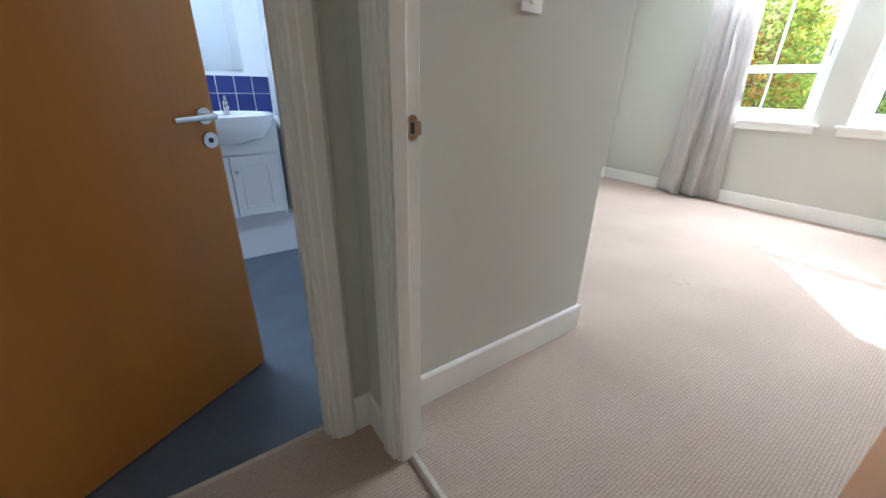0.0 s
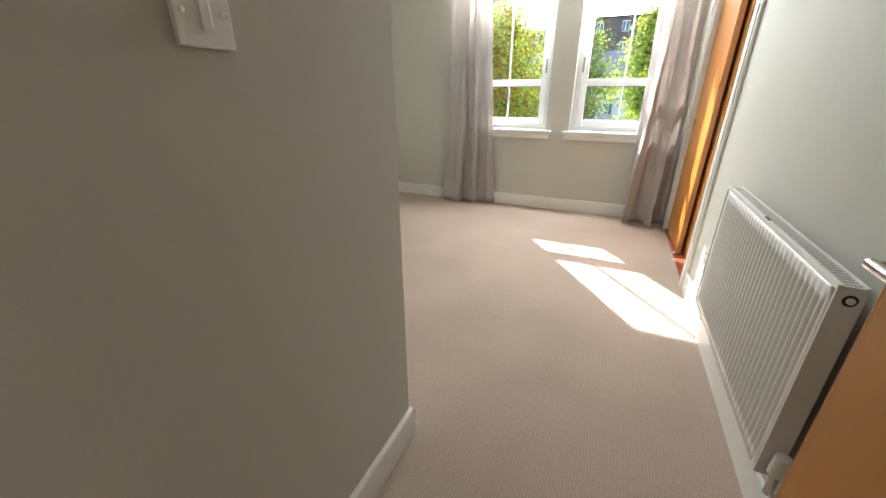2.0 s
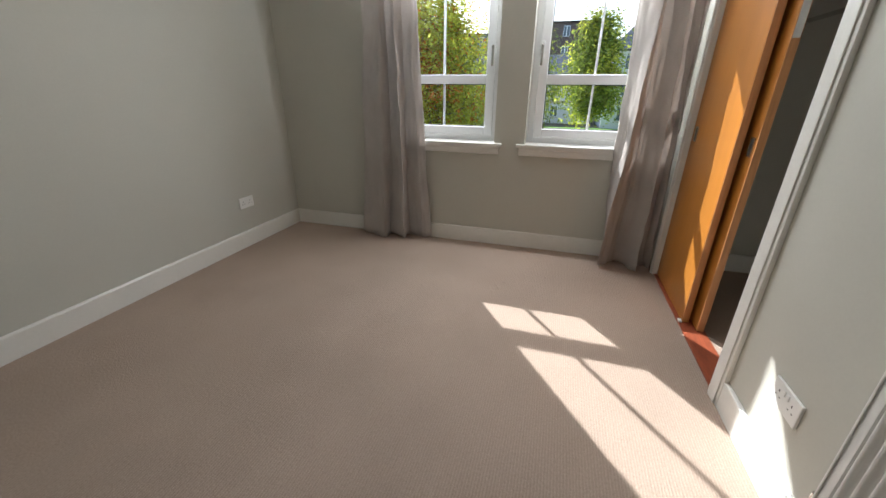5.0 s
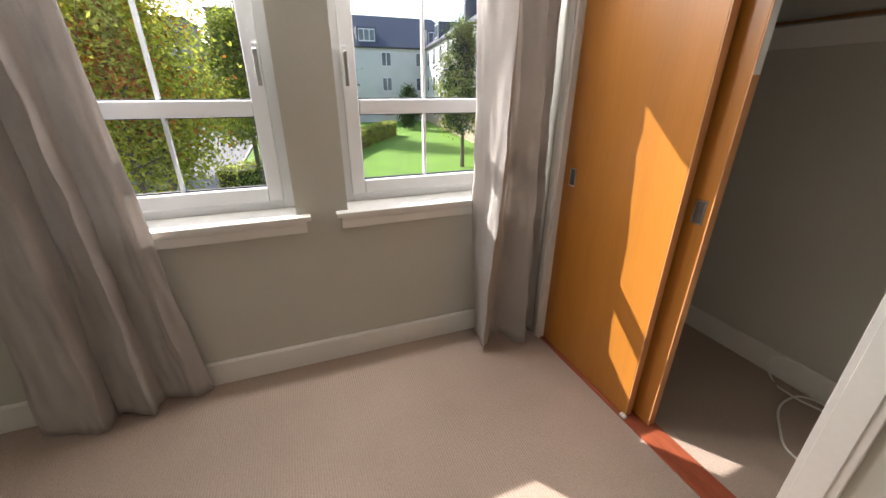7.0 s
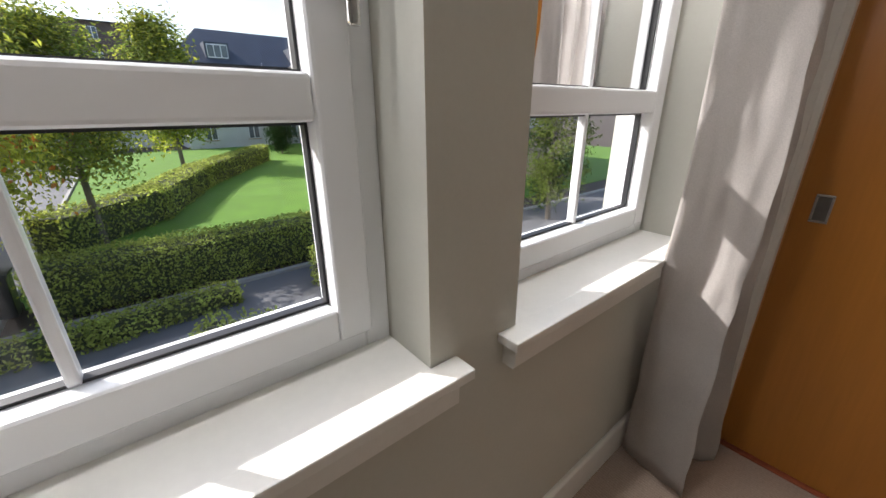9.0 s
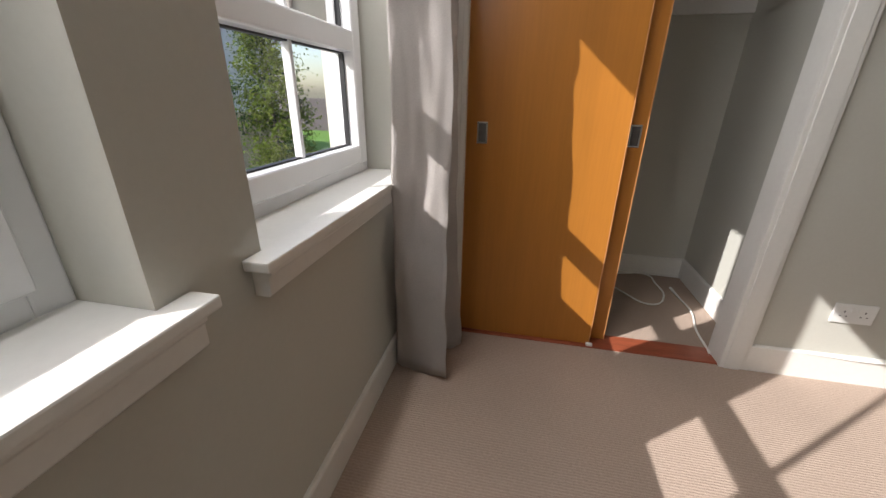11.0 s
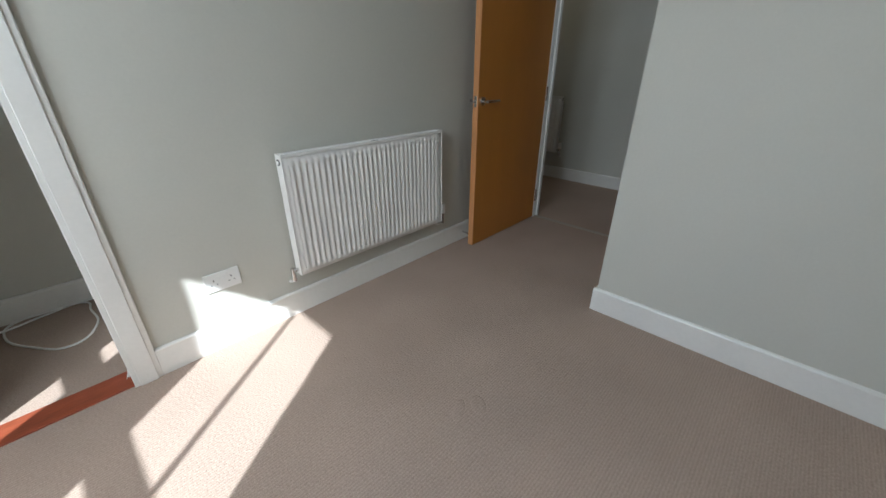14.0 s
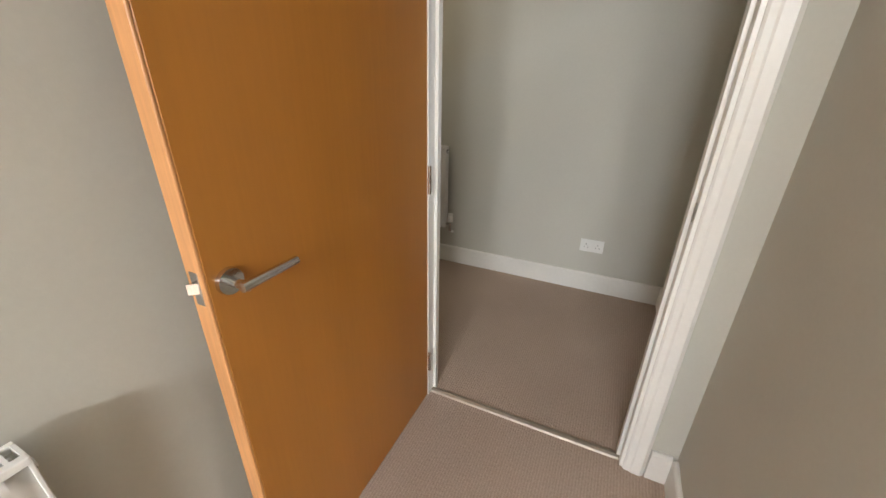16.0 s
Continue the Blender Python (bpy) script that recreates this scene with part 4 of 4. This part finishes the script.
hedge([(15.6, 3.5), (15.5, -9.0)], 1.1, 1.2, 1, "long clipped green hedge beside the access road", 520, size=0.036)
hedge([(20.5, 3.8), (23.5, 1.3), (30.0, -1.2), (40.0, -7.2)], 1.2, 1.3, 2, "clipped green hedge along the lawn", 150, size=0.06)
hedge([(13.0, -1.75), (13.3, -3.4)], 1.1, 1.0, 3, "rounded green shrub beside the road", 420)
hedge([(10.9, 1.2), (10.4, 0.4)], 1.0, 0.9, 4, "low rounded green shrub near the building", 420)
hedge([(13.75, 5.3), (13.5, 2.8), (13.72, 0.6)], 0.6, 0.42, 5, "low pale green edging shrubs", 420)

tree(14.1, 4.9, 6.6, 3.3, 2.1, M_LEAF_Y, 26000, 0.058, 11, "young maple with yellow-green autumn leaves", M_LEAF_O, 0.13)
tree(19.0, 8.2, 7.8, 3.4, 1.4, M_LEAF_G, 20000, 0.085, 12, "broad green street tree", M_LEAF_Y, 0.3)
tree(18.2, 5.4, 6.8, 2.4, 1.2, M_LEAF_G, 20000, 0.06, 19, "green street tree behind the maple", M_LEAF_Y, 0.4)
tree(20.8, 2.9, 6.8, 2.5, 2.1, M_LEAF_G, 20000, 0.062, 13, "green street tree beside the hedge", M_LEAF_Y, 0.25)
tree(40.0, -1.5, 10.0, 3.9, 1.8, M_LEAF_G, 18000, 0.13, 14, "rounded green tree on the lawn", M_LEAF_Y, 0.35)
tree(23.6, -7.6, 7.4, 2.0, 1.9, M_LEAF_G, 24000, 0.062, 15, "green tree in front of the white wing", M_LEAF_D, 0.4)
tree(30.0, 12.0, 9.0, 3.4, 2.0, M_LEAF_Y, 16000, 0.13, 16, "yellow-green street tree across the road")
tree(45.0, -10.5, 4.4, 1.9, 0.3, M_LEAF_D, 7000, 0.09, 17, "dark green conifer bush near the porch")

tree(17.2, -10.0, 7.4, 2.8, 0.9, M_LEAF_G, 16000, 0.06, 18, "leafy green tree beside the building", M_LEAF_Y, 0.2)

tree(13.2, -10.8, 6.6, 1.9, 0.7, M_LEAF_G, 14000, 0.06, 20, "bushy green tree close to the building wall", M_LEAF_D, 0.3)

wb = thing("wheelie_bin", (15.95, 4.45, GZ), "black plastic wheelie bin beside the hedge", "bin")
bm = box(15.67, 16.23, 4.17, 4.73, GZ + 0.06, GZ + 0.98, 0.03)
for q in bm.verts:
    if q.co.z < GZ + 0.5:
        q.co.x, q.co.y = 15.95 + (q.co.x - 15.95) * 0.82, 4.45 + (q.co.y - 4.45) * 0.82
part("bin_body", bm, M_BIN, wb)
part("lid", box(15.64, 16.26, 4.13, 4.75, GZ + 0.98, GZ + 1.04, 0.02), M_BIN, wb)
for y in (4.21, 4.65):
    part("wheel", rod((16.20, y, GZ + 0.1), (16.20, y + 0.05, GZ + 0.1), 0.1), M_IRON, wb)


def house(name, origin, heading, length, depth, storeys, label, roof_h=3.4, base=M_SAND, upper=M_RENDER, step=3.1, dormers=0, balconies=(), base_floors=1, roof=True, win=(1.0, 1.5)):
    """Block with its front along heading degrees from origin; the front looks to the left of that way."""
    h = thing(name, (*origin, GZ), label, "house")
    m = Matrix.Translation((*origin, GZ)) @ Matrix.Rotation(radians(heading), 4, "Z")
    def place(bm):
        bm.transform(m)
        return bm
    fl = 2.9
    top = storeys * fl
    if base_floors:
        part("lower_wall", place(box(0, length, -depth, 0, 0, base_floors * fl)), base, h)
        part("string_course", place(box(-0.06, length + 0.06, -depth - 0.06, 0.08, base_floors * fl - 0.12, base_floors * fl + 0.1, 0.02)), M_SAND, h)
    part("wall", place(box(0.02, length - 0.02, -depth + 0.02, -0.02, base_floors * fl + 0.05 * bool(base_floors), top)), upper, h)
    part("eaves", place(box(-0.25, length + 0.25, -depth - 0.25, 0.3, top, top + 0.16)), M_IRON, h)
    if roof:
        bm = bmesh.new()
        e = 0.3
        pts = [(-e, e, top + 0.16), (length + e, e, top + 0.16), (length + e, -depth - e, top + 0.16), (-e, -depth - e, top + 0.16), (depth * 0.35, -depth / 2, top + roof_h), (length - depth * 0.35, -depth / 2, top + roof_h)]
        vs = [bm.verts.new(p) for p in pts]
        for f in ((0, 1, 5, 4), (1, 2, 5), (2, 3, 4, 5), (3, 0, 4), (3, 2, 1, 0)):
            bm.faces.new([vs[k] for k in f])
        r = part("roof", place(bm), M_SLATE, h, "blue-grey slate roof")
        for k in range(dormers):
            x = length * (k + 0.5) / dormers
            dm = part("dormer", place(box(x - 1.2, x + 1.2, -2.6, -0.3, top + 0.5, top + 2.3)), M_SLATE, r)
            wdw = part("window_frame", place(box(x - 1.0, x + 1.0, -0.32, -0.24, top + 0.75, top + 2.1)), M_UPVC, r)
            for q in (-0.66, 0, 0.66):
                part("pane", place(box(x + q - 0.28, x + q + 0.28, -0.25, -0.22, top + 0.85, top + 2.0)), M_PANE, r)
    n = int(length / step)
    w, hh = win
    for f in range(storeys):
        for k in range(n):
            x = (k + 0.5) * length / n
            z = f * fl + 0.9
            fr = part("window", place(box(x - w / 2, x + w / 2, -0.06, 0.03, z, z + hh)), M_UPVC, h, "white framed window")
            for s in (-1, 1):
                part("pane", place(box(x + s * w / 4 - w / 4 + 0.05, x + s * w / 4 + w / 4 - 0.05, 0.028, 0.036, z + 0.07, z + hh - 0.07)), M_PANE, fr)
            part("sill", place(box(x - w / 2 - 0.1, x + w / 2 + 0.1, -0.02, 0.12, z - 0.12, z)), M_SAND if f < base_floors else upper, fr)
            if (f, k) in balconies:
                bm = box(x - w / 2 - 0.1, x + w / 2 + 0.1, 0.10, 0.14, z + 0.75, z + 0.8)
                add_box(bm, x - w / 2 - 0.1, x + w / 2 + 0.1, 0.10, 0.14, z, z + 0.04)
                for q in range(9):
                    xx = x - w / 2 - 0.1 + q * (w + 0.2) / 8
                    add_box(bm, xx - 0.012, xx + 0.012, 0.108, 0.132, z, z + 0.8)
                part("balcony_rail", place(bm), M_IRON, fr, "black iron balcony rail")
    return h


# the white wing along the lawn and the block that closes it
house("apartment_wing", (21.0, -10.6), -9, 35.0, 10.0, 3, "white rendered apartment wing over a sandstone ground floor", 4.0, dormers=3, balconies=((1, 2), (1, 4), (2, 2), (2, 4)), step=3.7, win=(1.25, 1.7))
house("apartment_block", (55.5, -22.0), 90, 18.0, 10.0, 3, "pale rendered apartment block with slate roof", 4.2, base=M_RENDER, dormers=2, step=4.4, win=(1.2, 1.6))
house("brick_block", (74.0, -4.0), 90, 15.0, 12.0, 5, "dark brown and blue-grey apartment block far off", base=M_DARKCLAD, upper=M_BRICKFAR, base_floors=2, roof=False)
house("brick_block", (85.0, 16.0), 90, 22.0, 12.0, 5, "tall dark brick apartment block far off", base=M_BRICKFAR, upper=M_DARKCLAD, base_floors=4, roof=False)
house("far_house", (60.0, 22.0), 90, 30.0, 10.0, 2, "white rendered houses with slate roofs far off", 4.0, base=M_RENDER, dormers=4)
house("far_house", (62.0, -3.0), 90, 20.0, 9.0, 2, "white rendered house row across the road", 3.5, base=M_RENDER, dormers=0)

# ---- tiles, piece by piece ----
tile_mesh = mesh_of("tile", box(-0.0475, 0.0475, -0.005, 0.0, -0.0475, 0.0475, 0.002, 1), M_TILE)
for i in range(10):
    for k in range(3):
        o = new("tile", tile_mesh)
        o.location = (0.848 - i * 0.1, 3.094, 1.067 - k * 0.1)
        if k == 2:
            o.scale = (1, 1, 0.28)
            o.location.z = 0.917
        o.parent = tiles
